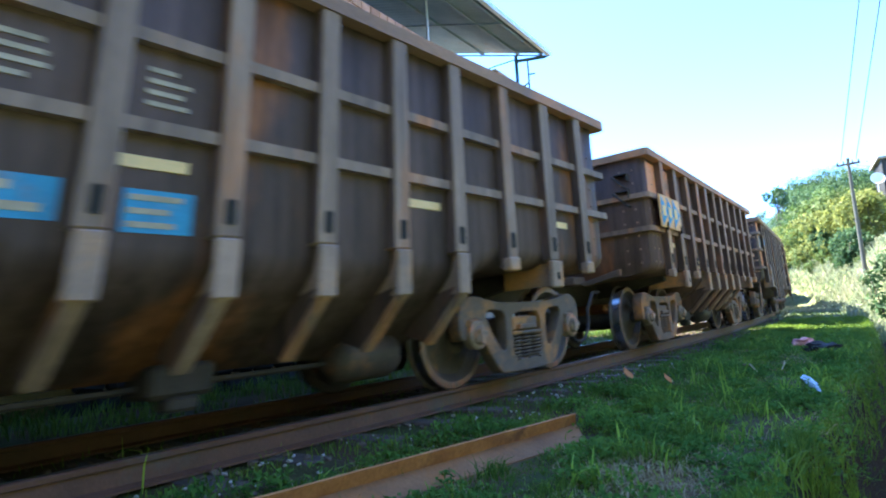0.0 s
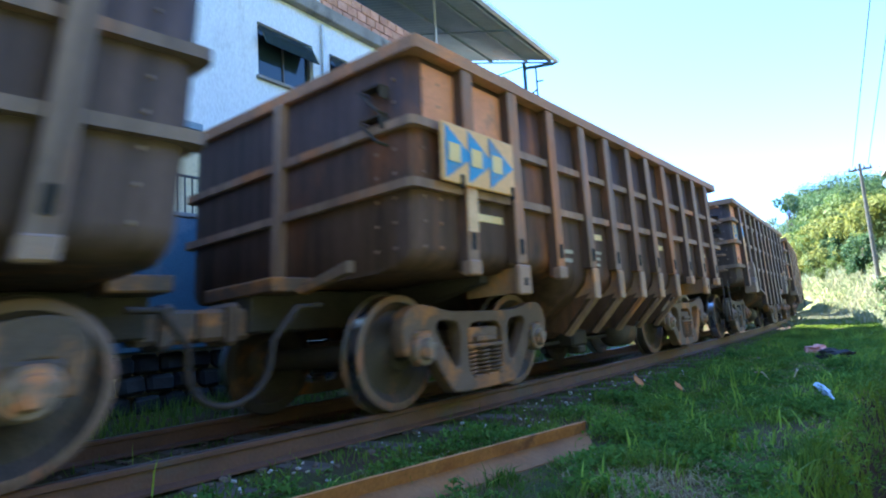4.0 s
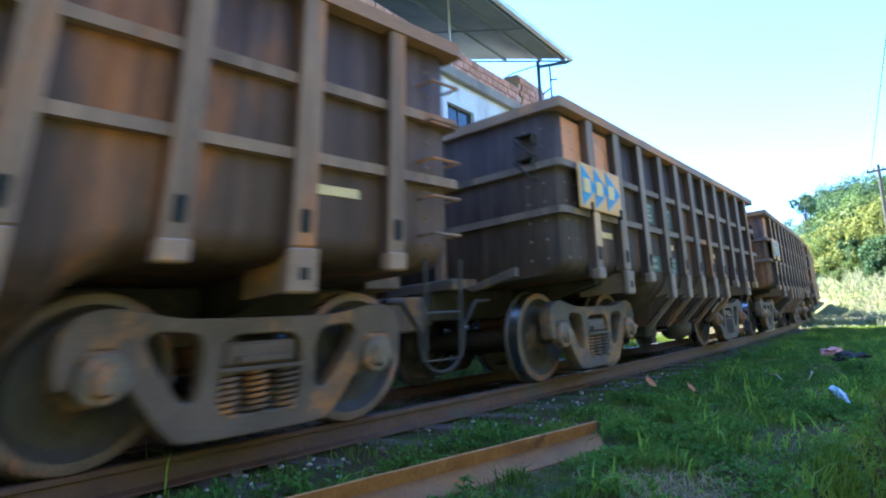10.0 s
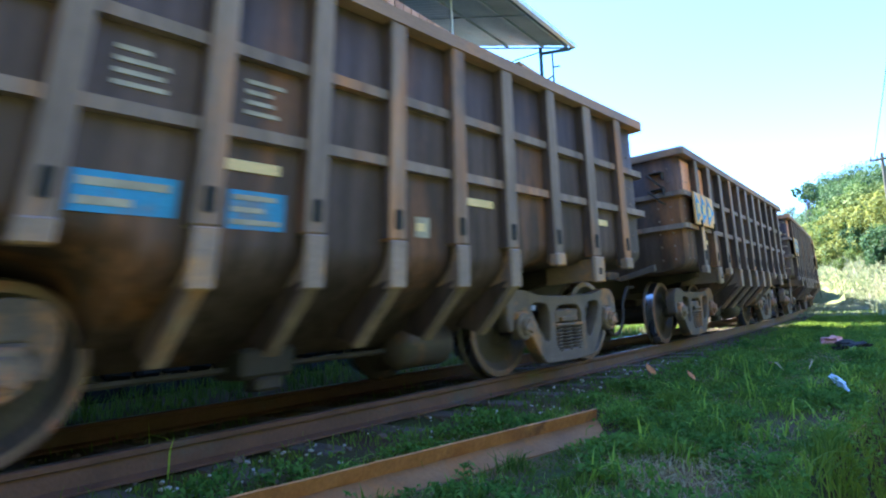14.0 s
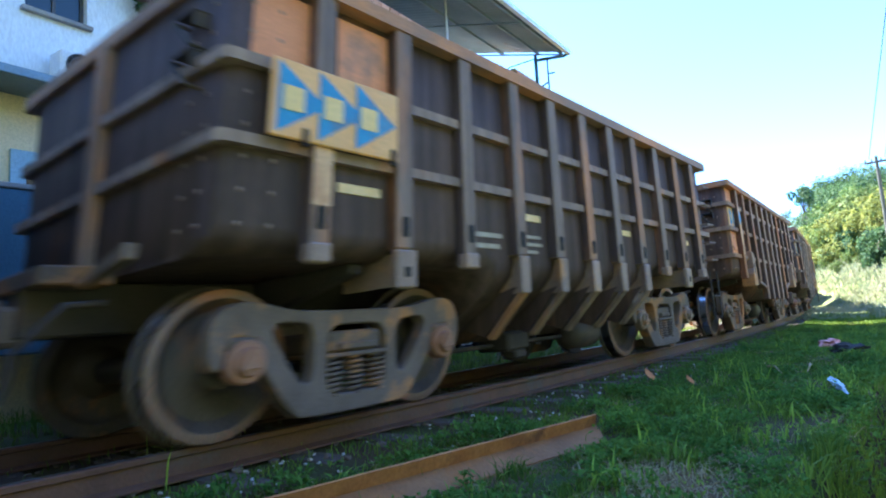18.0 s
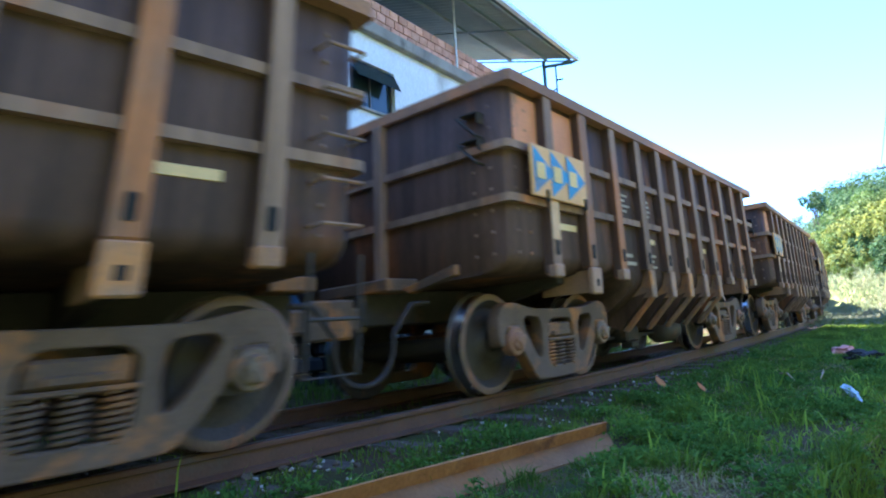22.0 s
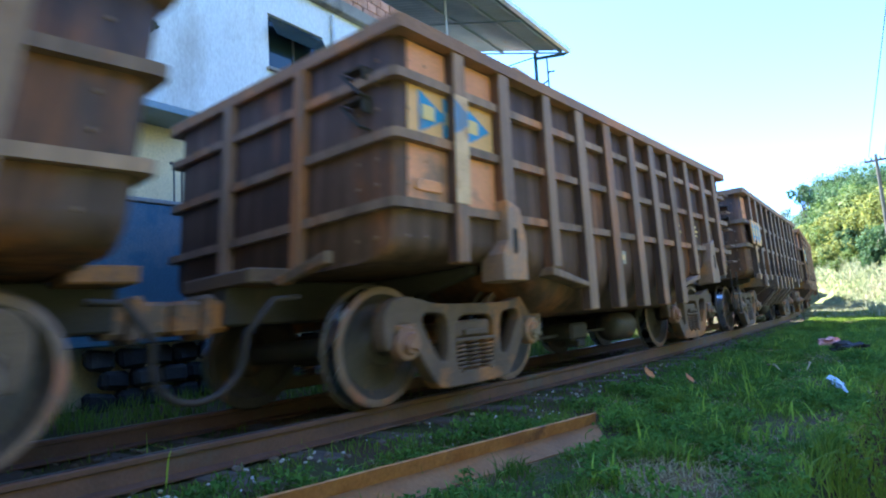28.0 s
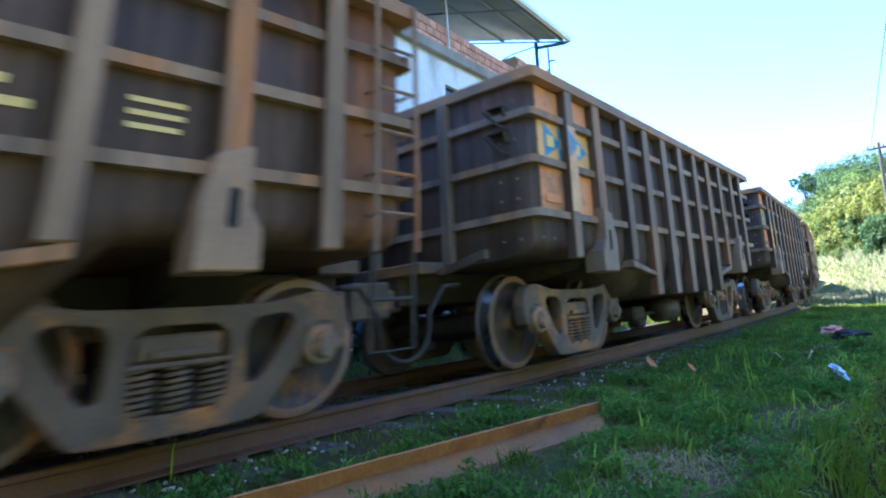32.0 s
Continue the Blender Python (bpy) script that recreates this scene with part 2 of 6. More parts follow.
M_WALLCREAM = material("cream_plaster", (0.800, 0.648, 0.386), (0.800, 0.679, 0.436), 0.9, 0.85, 0.0, 0.15, (0.620, 0.527, 0.372), 0.64)
M_WALLBLUE = material("blue_painted_wall", (0.054, 0.116, 0.163), (0.078, 0.155, 0.209), 1.2, 0.8, 0.0, 0.2, (0.186, 0.202, 0.217), 0.6)
M_SURROUND = material("pale_blue_plaster", (0.310, 0.465, 0.558), (0.419, 0.574, 0.651), 1.5, 0.85, 0.0, 0.2, (0.465, 0.465, 0.434), 0.62)
M_APPLIANCE = material("white_appliance_paint", (0.66, 0.67, 0.66), (0.74, 0.75, 0.74), 3.0, 0.5, 0.0, 0.05, (0.5, 0.48, 0.44), 0.66)
M_CONCRETE = material("weathered_concrete", (0.24, 0.22, 0.20), (0.36, 0.33, 0.29), 1.5, 0.9, 0.0, 0.3, (0.14, 0.13, 0.12), 0.62)
M_BRICK = material("red_hollow_brick", (0.520, 0.260, 0.189), (0.650, 0.377, 0.280), 6.0, 0.9, 0.0, 0.4, (0.650, 0.468, 0.364), 0.66, vary=0.35)
M_MORTAR = material("grey_mortar", (0.546, 0.390, 0.319), (0.650, 0.481, 0.403), 6.0, 0.95, 0.0, 0.4)
M_RUBBLE = material("grey_rubble_stone", (0.032, 0.031, 0.030), (0.060, 0.057, 0.054), 4.0, 0.9, 0.0, 0.5, vary=0.4)
M_SHEET = material("corrugated_sheet_steel", (0.155, 0.225, 0.271), (0.232, 0.310, 0.364), 1.2, 0.55, 0.3, 0.15, (0.248, 0.202, 0.171), 0.66)
M_GALV = material("pale_galvanised_steel", (0.546, 0.572, 0.585), (0.676, 0.702, 0.702), 3.0, 0.5, 0.3, 0.1)
M_FRAME = material("dark_window_frame", (0.06, 0.06, 0.06), (0.09, 0.09, 0.09), 5.0, 0.6)
M_POLE = material("concrete_pole", (0.093, 0.088, 0.071), (0.136, 0.130, 0.105), 2.0, 0.9, 0.0, 0.3)
M_WIRE = material("black_wire", (0.03, 0.03, 0.03), (0.045, 0.045, 0.045), 8.0, 0.6)
M_PINK = material("faded_pink_litter", (0.775, 0.310, 0.279), (0.800, 0.400, 0.347), 9.0, 0.7)
M_LITTER = material("crumpled_white_plastic", (0.341, 0.449, 0.512), (0.667, 0.747, 0.800), 14.0, 0.4, 0.0, 0.4)
M_DEADLEAF = material("orange_dead_leaf", (0.420, 0.115, 0.022), (0.520, 0.190, 0.045), 12.0, 0.7)
M_POST = material("dark_rotting_post", (0.055, 0.032, 0.024), (0.09, 0.052, 0.038), 6.0, 0.9, 0.0, 0.6, stretch=(1, 1, 0.3))
glass = bpy.data.materials.new("window_glass")
glass.use_nodes = True
glass.node_tree.nodes["Principled BSDF"].inputs["Base Color"].default_value = (0.02, 0.035, 0.04, 1)
glass.node_tree.nodes["Principled BSDF"].inputs["Roughness"].default_value = 0.08
M_GLASS = glass


# ---- mesh helpers ----
def absorb(bm, other):
    me = bpy.data.meshes.new("piece")
    other.to_mesh(me)
    other.free()
    bm.from_mesh(me)
    bpy.data.meshes.remove(me)


def cuboid(bm, lo, hi, bev=0.0, m=None):
    t = bmesh.new()
    bmesh.ops.create_cube(t, size=1.0)
    for v in t.verts:
        v.co = Vector([(lo[k] + hi[k]) / 2 + v.co[k] * (hi[k] - lo[k]) for k in range(3)])
    if bev:
        bmesh.ops.bevel(t, geom=t.edges[:], offset=bev, segments=1, affect="EDGES", profile=0.5)
    if m is not None:
        t.transform(m)
    absorb(bm, t)


def prism(bm, poly, a, b, axis="x", bev=0.0):
    """A polygon in the two other axes, drawn out from a to b along axis."""
    t = bmesh.new()
    place = {"x": lambda p, c: (c, p[0], p[1]), "y": lambda p, c: (p[0], c, p[1]), "z": lambda p, c: (p[0], p[1], c)}[axis]
    v0 = [t.verts.new(place(p, a)) for p in poly]
    v1 = [t.verts.new(place(p, b)) for p in poly]
    t.faces.new(v0)
    t.faces.new(v1[::-1])
    n = len(poly)
    for i in range(n):
        t.faces.new((v0[i], v1[i], v1[(i + 1) % n], v0[(i + 1) % n]))
    bmesh.ops.recalc_face_normals(t, faces=t.faces[:])
    if bev:
        bmesh.ops.bevel(t, geom=[e for e in t.edges if e.calc_face_angle(0) > 0.6], offset=bev, segments=1, affect="EDGES", profile=0.5)
    absorb(bm, t)


def tube(bm, pts, r, n=8, closed=False, caps=True):
    """A round bar along a line of points; r may be one radius or one for each point."""
    pts = [Vector(p) for p in pts]
    rs = r if isinstance(r, (list, tuple)) else [r] * len(pts)
    rings, side = [], None
    for i, p in enumerate(pts):
        a = pts[i - 1] if (i or closed) else p
        b = pts[(i + 1) % len(pts)] if (i < len(pts) - 1 or closed) else p
        d = (b - a).normalized()
        if side is None:
            side = d.orthogonal().normalized()
        side = (side - d * side.dot(d)).normalized()
        up = d.cross(side)
        rings.append([bm.verts.new(p + rs[i] * (math.cos(k * math.tau / n) * side + math.sin(k * math.tau / n) * up)) for k in range(n)])
    pairs = list(zip(rings, rings[1:])) + ([(rings[-1], rings[0])] if closed else [])
    for a, b in pairs:
        for k in range(n):
            bm.faces.new((a[k], a[(k + 1) % n], b[(k + 1) % n], b[k]))
    if caps and not closed:
        bm.faces.new(rings[0][::-1])
        bm.faces.new(rings[-1])


def lathe(bm, profile, axis_x0=0.0, n=32, m=None):
    """Turns (x, radius) points about the x axis; the line must close on itself or end on the axis."""
    t = bmesh.new()
    rings = []
    for x, r in profile:
        if r < 1e-6:
            rings.append([t.verts.new((x + axis_x0, 0, 0))])
        else:
            rings.append([t.verts.new((x + axis_x0, r * math.cos(k * math.tau / n), r * math.sin(k * math.tau / n))) for k in range(n)])
    for a, b in zip(rings, rings[1:]):
        for k in range(n):
            f = [a[k % len(a)], a[(k + 1) % len(a)], b[(k + 1) % len(b)], b[k % len(b)]]
            f = list(dict.fromkeys(f))
            if len(f) > 2:
                t.faces.new(f)
    bmesh.ops.recalc_face_normals(t, faces=t.faces[:])
    if m is not None:
        t.transform(m)
    absorb(bm, t)


def mesh_of(name, bm, mat, smooth=0.0):
    me = bpy.data.meshes.new(name)
    bm.to_mesh(me)
    bm.free()
    for x in (mat if isinstance(mat, (list, tuple)) else [mat]):
        me.materials.append(x)
    if smooth:
        me.polygons.foreach_set("use_smooth", [True] * len(me.polygons))
        me.set_sharp_from_angle(angle=radians(smooth))
    return me


def part(name, bm, mat, parent=None, label="", smooth=0.0, at=None):
    """Links a bmesh, or a mesh made before, as one object under a thing or a part."""
    me = mesh_of(name, bm, mat, smooth) if isinstance(bm, bmesh.types.BMesh) else bm
    ob = new(name, me)
    ob.parent = parent
    if at is not None:
        ob.matrix_basis = at
    if label:
        ob["label"] = label
    return ob


def thing(name, label, category, group="", kind="", at=None):
    ob = new(name)
    ob.empty_display_size = 0.2
    if at is not None:
        ob.matrix_basis = at
    return tagged(ob, label, category, group, kind)


def raw_mesh(name, verts, faces, mat, smooth=False):
    me = bpy.data.meshes.new(name)
    me.from_pydata([tuple(v) for v in verts], [], faces)
    me.materials.append(mat)
    if smooth:
        me.polygons.foreach_set("use_smooth", [True] * len(me.polygons))
    me.update()
    return me


# ---- the line of the track ----
CANT = 2.4                               # degrees by which the track leans into its curve
TILT = pose(0, 0, 0, 0, -CANT, 0).to_3x3()
XC, KAP, S1 = -4.379, 0.007716, -2.98
SB, KAP2, S2 = 10.0, 0.0049, 60.0       # from SB on the curve is wider, from S2 on the track runs straight
HALF = 0.835                             # from the middle of the track to the middle of a rail


def plan(s):
    th = KAP * max(min(s, SB) - S1, 0.0)
    p = Vector((XC - (1 - math.cos(th)) / KAP, min(s, S1) + math.sin(th) / KAP, 0.0))
    if s > SB:
        th2 = th + KAP2 * (min(s, S2) - SB)
        p += Vector(((math.cos(th2) - math.cos(th)) / KAP2, (math.sin(th2) - math.sin(th)) / KAP2, 0.0))
        th = th2
    return p, th


def track(s):
    """The place on the track's middle, at the height of the rails' tops, and the axes right, ahead, up."""
    p, th = plan(s)
    ax = TILT @ Matrix.Rotation(th, 3, "Z")
    w = TILT @ p
    if s > S2:
        ahead = Vector((-math.sin(th), math.cos(th), 0))
        w = w + ahead * (s - S2)
        ax = Matrix.Rotation(th, 3, "Z") @ TILT
    return w, ax


def on_track(s, off, z):
    w, ax = track(s)
    return w + ax @ Vector((off, 0, z))


def near_track(x, y):
    """Distance to the right of the track's middle (roughly), and the height of the rails' tops there."""
    u, r = x / TILT[0][0], 1 / KAP
    th = math.atan2(y - S1, u - XC + r)
    if th <= 0:
        return u - XC, TILT[2][0] * XC
    if th < BEND:
        return math.hypot(u - XC + r, y - S1) - r, TILT[2][0] * (XC - r + r * math.cos(th))
    r = 1 / KAP2
    th = math.atan2(y - CY, u - CX)
    if th < FINAL:
        return math.hypot(u - CX, y - CY) - r, TILT[2][0] * (CX + r * math.cos(th))
    return (x - END.x) * math.cos(FINAL) + (y - END.y) * math.sin(FINAL), END.z


BEND, FINAL = plan(SB)[1], plan(S2)[1]
CX, CY = plan(SB)[0].x - math.cos(BEND) / KAP2, plan(SB)[0].y - math.sin(BEND) / KAP2
END = track(S2)[0]


# ---- ground ----
def smooth(a, b, x):
    t = min(max((x - a) / (b - a), 0.0), 1.0)
    return t * t * (3 - 2 * t)


EDGE = 3.66                              # where the bench beside the track breaks off into the ditch


def hill_off(off, y):
    """Distance from the track, measured to the line that the hill's foot follows: it bends away more than the rails do."""
    return off + 0.0014 * max(min(y, 60.0) - SB, 0.0) ** 2 + 0.14 * max(y - 60.0, 0.0)


def ground_z(x, y):
    off, zt = near_track(x, y)
    n = noise.noise(Vector((x * 0.9, y * 0.9, 0.3))) * 0.03 + noise.noise(Vector((x * 3.1, y * 3.1, 1.7))) * 0.012
    bed = zt + max(min(off, 1.6), -1.6) * 0.0419 - 0.185
    flat = -0.365 + (zt + 0.183) * 0.9
    z = bed + (flat - bed) * smooth(1.3, 2.4, abs(off)) + n * (0.35 + 0.65 * smooth(1.2, 2.2, abs(off)))
    # unseen cutting behind the viewpoint, added to block low sky light from there
    if y < -6:
        z += 11.0 * smooth(2.8, 8.0, abs(off)) * smooth(6, 16, -y) * (1 - smooth(90, 150, -y)) * (1 - smooth(40, 80, abs(off)))
    if off > 0:
        far = smooth(24, 36, y)
        ditch = smooth(EDGE, EDGE + 0.25, off) * (1 - smooth(5.2, 6.4, off)) * (1 - far)
        z -= 0.85 * ditch
        off = hill_off(off, y)
        foot = 5.4 - 1.1 * far
        # the bank is carried on unseen beside the viewpoint to cut sky light
        bank = 4.0 * smooth(foot, foot + 4.7, off) + 9.0 * smooth(8.0, 30.0, off)
        bumps = noise.noise(Vector((x * 0.35, y * 0.35, 4.0))) * 0.5
        z += (bank + bumps * smooth(foot + 0.2, foot + 3.7, off)) * smooth(-160, -80, y) * (1 - smooth(150, 260, y)) * (1 - smooth(80, 160, off))
    return z


def lines(spans):
    out = []
    for a, b, step in spans:
        k = max(1, round((b - a) / step))
        out += [a + (b - a) * i / k for i in range(k)]
    return out + [spans[-1][1]]


gx = lines([(-1500, -400, 220), (-400, -60, 34), (-60, -24, 3.5), (-24, -14, 1.0), (-14, -8, 0.7), (-8, 1.5, 0.16), (1.5, 8, 0.8), (8, 40, 3), (40, 200, 16), (200, 1500, 260)])
gy = lines([(-1500, -450, 210), (-450, -150, 25), (-150, -20, 6), (-20, 0, 1), (0, 16, 0.16), (16, 46, 0.7), (46, 120, 3.5), (120, 450, 25), (450, 1500, 210)])
gv = [(x, y, ground_z(x, y)) for y in gy for x in gx]
nx = len(gx)
gf = [(j * nx + i, j * nx + i + 1, (j + 1) * nx + i + 1, (j + 1) * nx + i) for j in range(len(gy) - 1) for i in range(nx - 1)]
ground_mesh = raw_mesh("ground", gv, gf, M_SOIL, True)
ground_mesh.materials.append(M_BANK)
ground_mesh.materials.append(M_SCRUB)
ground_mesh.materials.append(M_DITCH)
for poly in ground_mesh.polygons:
    c = poly.center
    if -80 < c.x < 60 and -80 < c.y < 150 and hill_off(near_track(c.x, c.y)[0], c.y) > 4.6 and c.y > 27:
        poly.material_index = 1
    elif -80 < c.x < 60 and -150 < c.y <= 27 and (near_track(c.x, c.y)[0] > 5.6 or c.y < -6 and abs(near_track(c.x, c.y)[0]) > 2.6):
        poly.material_index = 2
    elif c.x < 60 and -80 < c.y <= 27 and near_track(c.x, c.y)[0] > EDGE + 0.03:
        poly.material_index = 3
ground = new("ground", ground_mesh)
tagged(ground, "dark soil ground with patchy turf beside the railway", "ground", kind="structure")

# ---- track ----
RAIL = [(-0.065, -0.165), (0.065, -0.165), (0.065, -0.152), (0.013, -0.132), (0.009, -0.042), (0.034, -0.034), (0.035, -0.008),
        (0.026, 0.0), (-0.026, 0.0), (-0.035, -0.008), (-0.034, -0.034), (-0.009, -0.042), (-0.013, -0.132), (-0.065, -0.152)]
stations = [-430 + 30 * i for i in range(14)] + [-10 + 1.0 * i for i in range(75)] + [70 + 30 * i for i in range(14)]


def sweep_rail(name, off, label):
    vs, fs, n = [], [], len(RAIL)
    for s in stations:
        vs += [on_track(s, off + a, b) for a, b in RAIL]
    for i in range(len(stations) - 1):
        for k in range(n):
            fs.append((i * n + k, i * n + (k + 1) % n, (i + 1) * n + (k + 1) % n, (i + 1) * n + k))
    ob = new(name, raw_mesh(name, vs, fs, M_RAILTOP))
    head = []
    for s in stations:
        head += [on_track(s, off - 0.022, 0.003), on_track(s, off + 0.022, 0.003)]
    hf = [(2 * i, 2 * i + 1, 2 * i + 3, 2 * i + 2) for i in range(len(stations) - 1)]
    strip = new("running_surface", raw_mesh("running_surface", head, hf, M_RUN))
    strip.parent = ob
    strip["label"] = "worn steel top of the rail"
    return tagged(ob, label, "rail", "track rails", "structure")


sweep_rail("rail_near", HALF, "rust-brown steel rail of the curved track")
sweep_rail("rail_far", -HALF, "rust-brown steel rail of the curved track")

bm = bmesh.new()
cuboid(bm, (-1.35, -0.11, -0.30), (1.35, 0.11, -0.166), 0.012)
sleeper_mesh = mesh_of("sleeper", bm, M_SLEEPER)
bed = thing("sleeper_bed", "dark weathered wooden sleepers sunk in soil under the rails", "sleepers", kind="structure")
for i in range(150):
    s = -12 + 0.62 * i
    w, ax = track(s)
    m = Matrix.Translation(w) @ ax.to_4x4() @ pose(random.uniform(-.04, .04), 0, random.uniform(-.012, 0), 0, 0, random.uniform(-1.5, 1.5))
    part("sleeper", sleeper_mesh, None, bed, at=m)


# ---- scattered pieces ----
def pebble_mesh(name, mat, seed, squash=0.7):
    rnd = random.Random(seed)
    t = bmesh.new()
    bmesh.ops.create_icosphere(t, subdivisions=1, radius=1.0)
    for v in t.verts:
        v.co *= rnd.uniform(0.75, 1.15)
        v.co.z *= squash
    return mesh_of(name, t, mat)


def scatter(name, mats_, count, area, size, label, category, seed, sink=0.3):
    """Many small stones joined into one mesh of stuff."""
    rnd = random.Random(seed)
    base = pebble_mesh("stone_shape", M_STONE, seed)
    co = np.array([v.co[:] for v in base.vertices])
    fc = [tuple(p.vertices) for p in base.polygons]
    bpy.data.meshes.remove(base)
    vs, fs = [], []
    for _ in range(count):
        s, off = area(rnd)
        w = on_track(s, off, 0)
        r = size * rnd.uniform(0.5, 1.5)
        a, b = rnd.uniform(0, math.tau), rnd.uniform(-.5, .5)
        rot = np.array(Euler((b, b, a)).to_matrix())
        z = ground_z(w.x, w.y) + r * (0.6 - sink)
        k = len(vs)
        vs += ((co * np.array([1, rnd.uniform(.6, 1), rnd.uniform(.6, 1)])) @ rot.T * r + np.array([w.x, w.y, z])).tolist()
        fs += [tuple(k + i for i in f) for f in fc]
    ob = new(name, raw_mesh(name, vs, fs, mats_))
    return tagged(ob, label, category, kind="stuff")


scatter("ballast", M_STONE, 5200, lambda r: (r.uniform(0, 34), r.gauss(0, 0.8)), 0.026, "dirty brown ballast stones between and beside the rails", "ballast", 3)
scatter("pebbles", M_PEBBLE, 130, lambda r: (r.uniform(0.6, 8), r.uniform(1.0, 1.75)), 0.016, "pale pebbles on the soil beside the rail", "pebbles", 5, 0.1)


def blades(name, count, area, height, width, mat, label, category, seed, clump=0.0, lean=0.5, size_at=None, turf=False):
    """Grass as single bent blades, joined into one mesh of stuff."""
    rnd = random.Random(seed)
    vs, fs = [], []
    made = 0
    tries = 0
    while made < count and tries < count * 6:
        tries += 1
        x, y = area(rnd)
        if on_bar(x, y) and rnd.random() < 0.98:
            continue
        if clump and noise.noise(Vector((x * 1.7, y * 1.7, seed))) < rnd.uniform(-clump, clump * 0.6):
            continue
        if turf and worn(x, y) > rnd.uniform(-0.06, 0.3):
            continue
        z = ground_z(x, y) - 0.01
        k = height * rnd.uniform(0.45, 1.3) * (size_at(x, y) if size_at else 1.0)
        wd = width * rnd.uniform(0.6, 1.4)
        a = rnd.uniform(0, math.tau)
        ca, sa = math.cos(a), math.sin(a)
        bend = k * rnd.uniform(0.1, lean)
        b = rnd.uniform(0, math.tau)
        bx, by = math.cos(b) * bend, math.sin(b) * bend
        i = len(vs)
        vs += [(x - ca * wd / 2, y - sa * wd / 2, z), (x + ca * wd / 2, y + sa * wd / 2, z),
               (x - ca * wd * 0.4 + bx * 0.35, y - sa * wd * 0.4 + by * 0.35, z + k * 0.6),
               (x + ca * wd * 0.4 + bx * 0.35, y + sa * wd * 0.4 + by * 0.35, z + k * 0.6),
               (x + bx, y + by, z + k * (1 - 0.25 * bend / k))]
        fs += [(i, i + 1, i + 3, i + 2), (i + 2, i + 3, i + 4)]
        made += 1
    ob = new(name, raw_mesh(name, vs, fs, mat))
    return tagged(ob, label, category, kind="stuff")


def on_bar(x, y):
    """Whether a place lies under the steel bar beside the track."""
    a, b = x + 2.275, 3.83 - y
    q = b * 0.993 - a * 0.118
    v = a * 0.993 + b * 0.118
    return -0.04 < v < 0.20 and -0.02 < q < 6.2


def worn(x, y):
    """How bare the turf is: above zero in the trodden, dry patches."""
    patch = 0.30 - math.hypot(x + 1.45, y - 3.05) if y < 4 else -1.0
    return max(patch * 3, 0.62 * noise.noise(Vector((x * 2.1, y * 2.1, 5.0))) + 0.45 * noise.noise(Vector((x * 5.3, y * 5.3, 1.0))) - 0.06)


def bench(lo, hi, s0, s1, bias=1.0):
    """A random place on the ground beside the track, nearer places more often."""
    def pick(rnd):
        s = s0 + (s1 - s0) * rnd.random() ** bias
        w = on_track(s, rnd.uniform(lo, hi), 0)
        return w.x, w.y
    return pick


# ---- house behind the track ----
HOUSE = pose(-8.7, 5.3, 0, 0, 0, 9)      # x out of the front wall, y along it


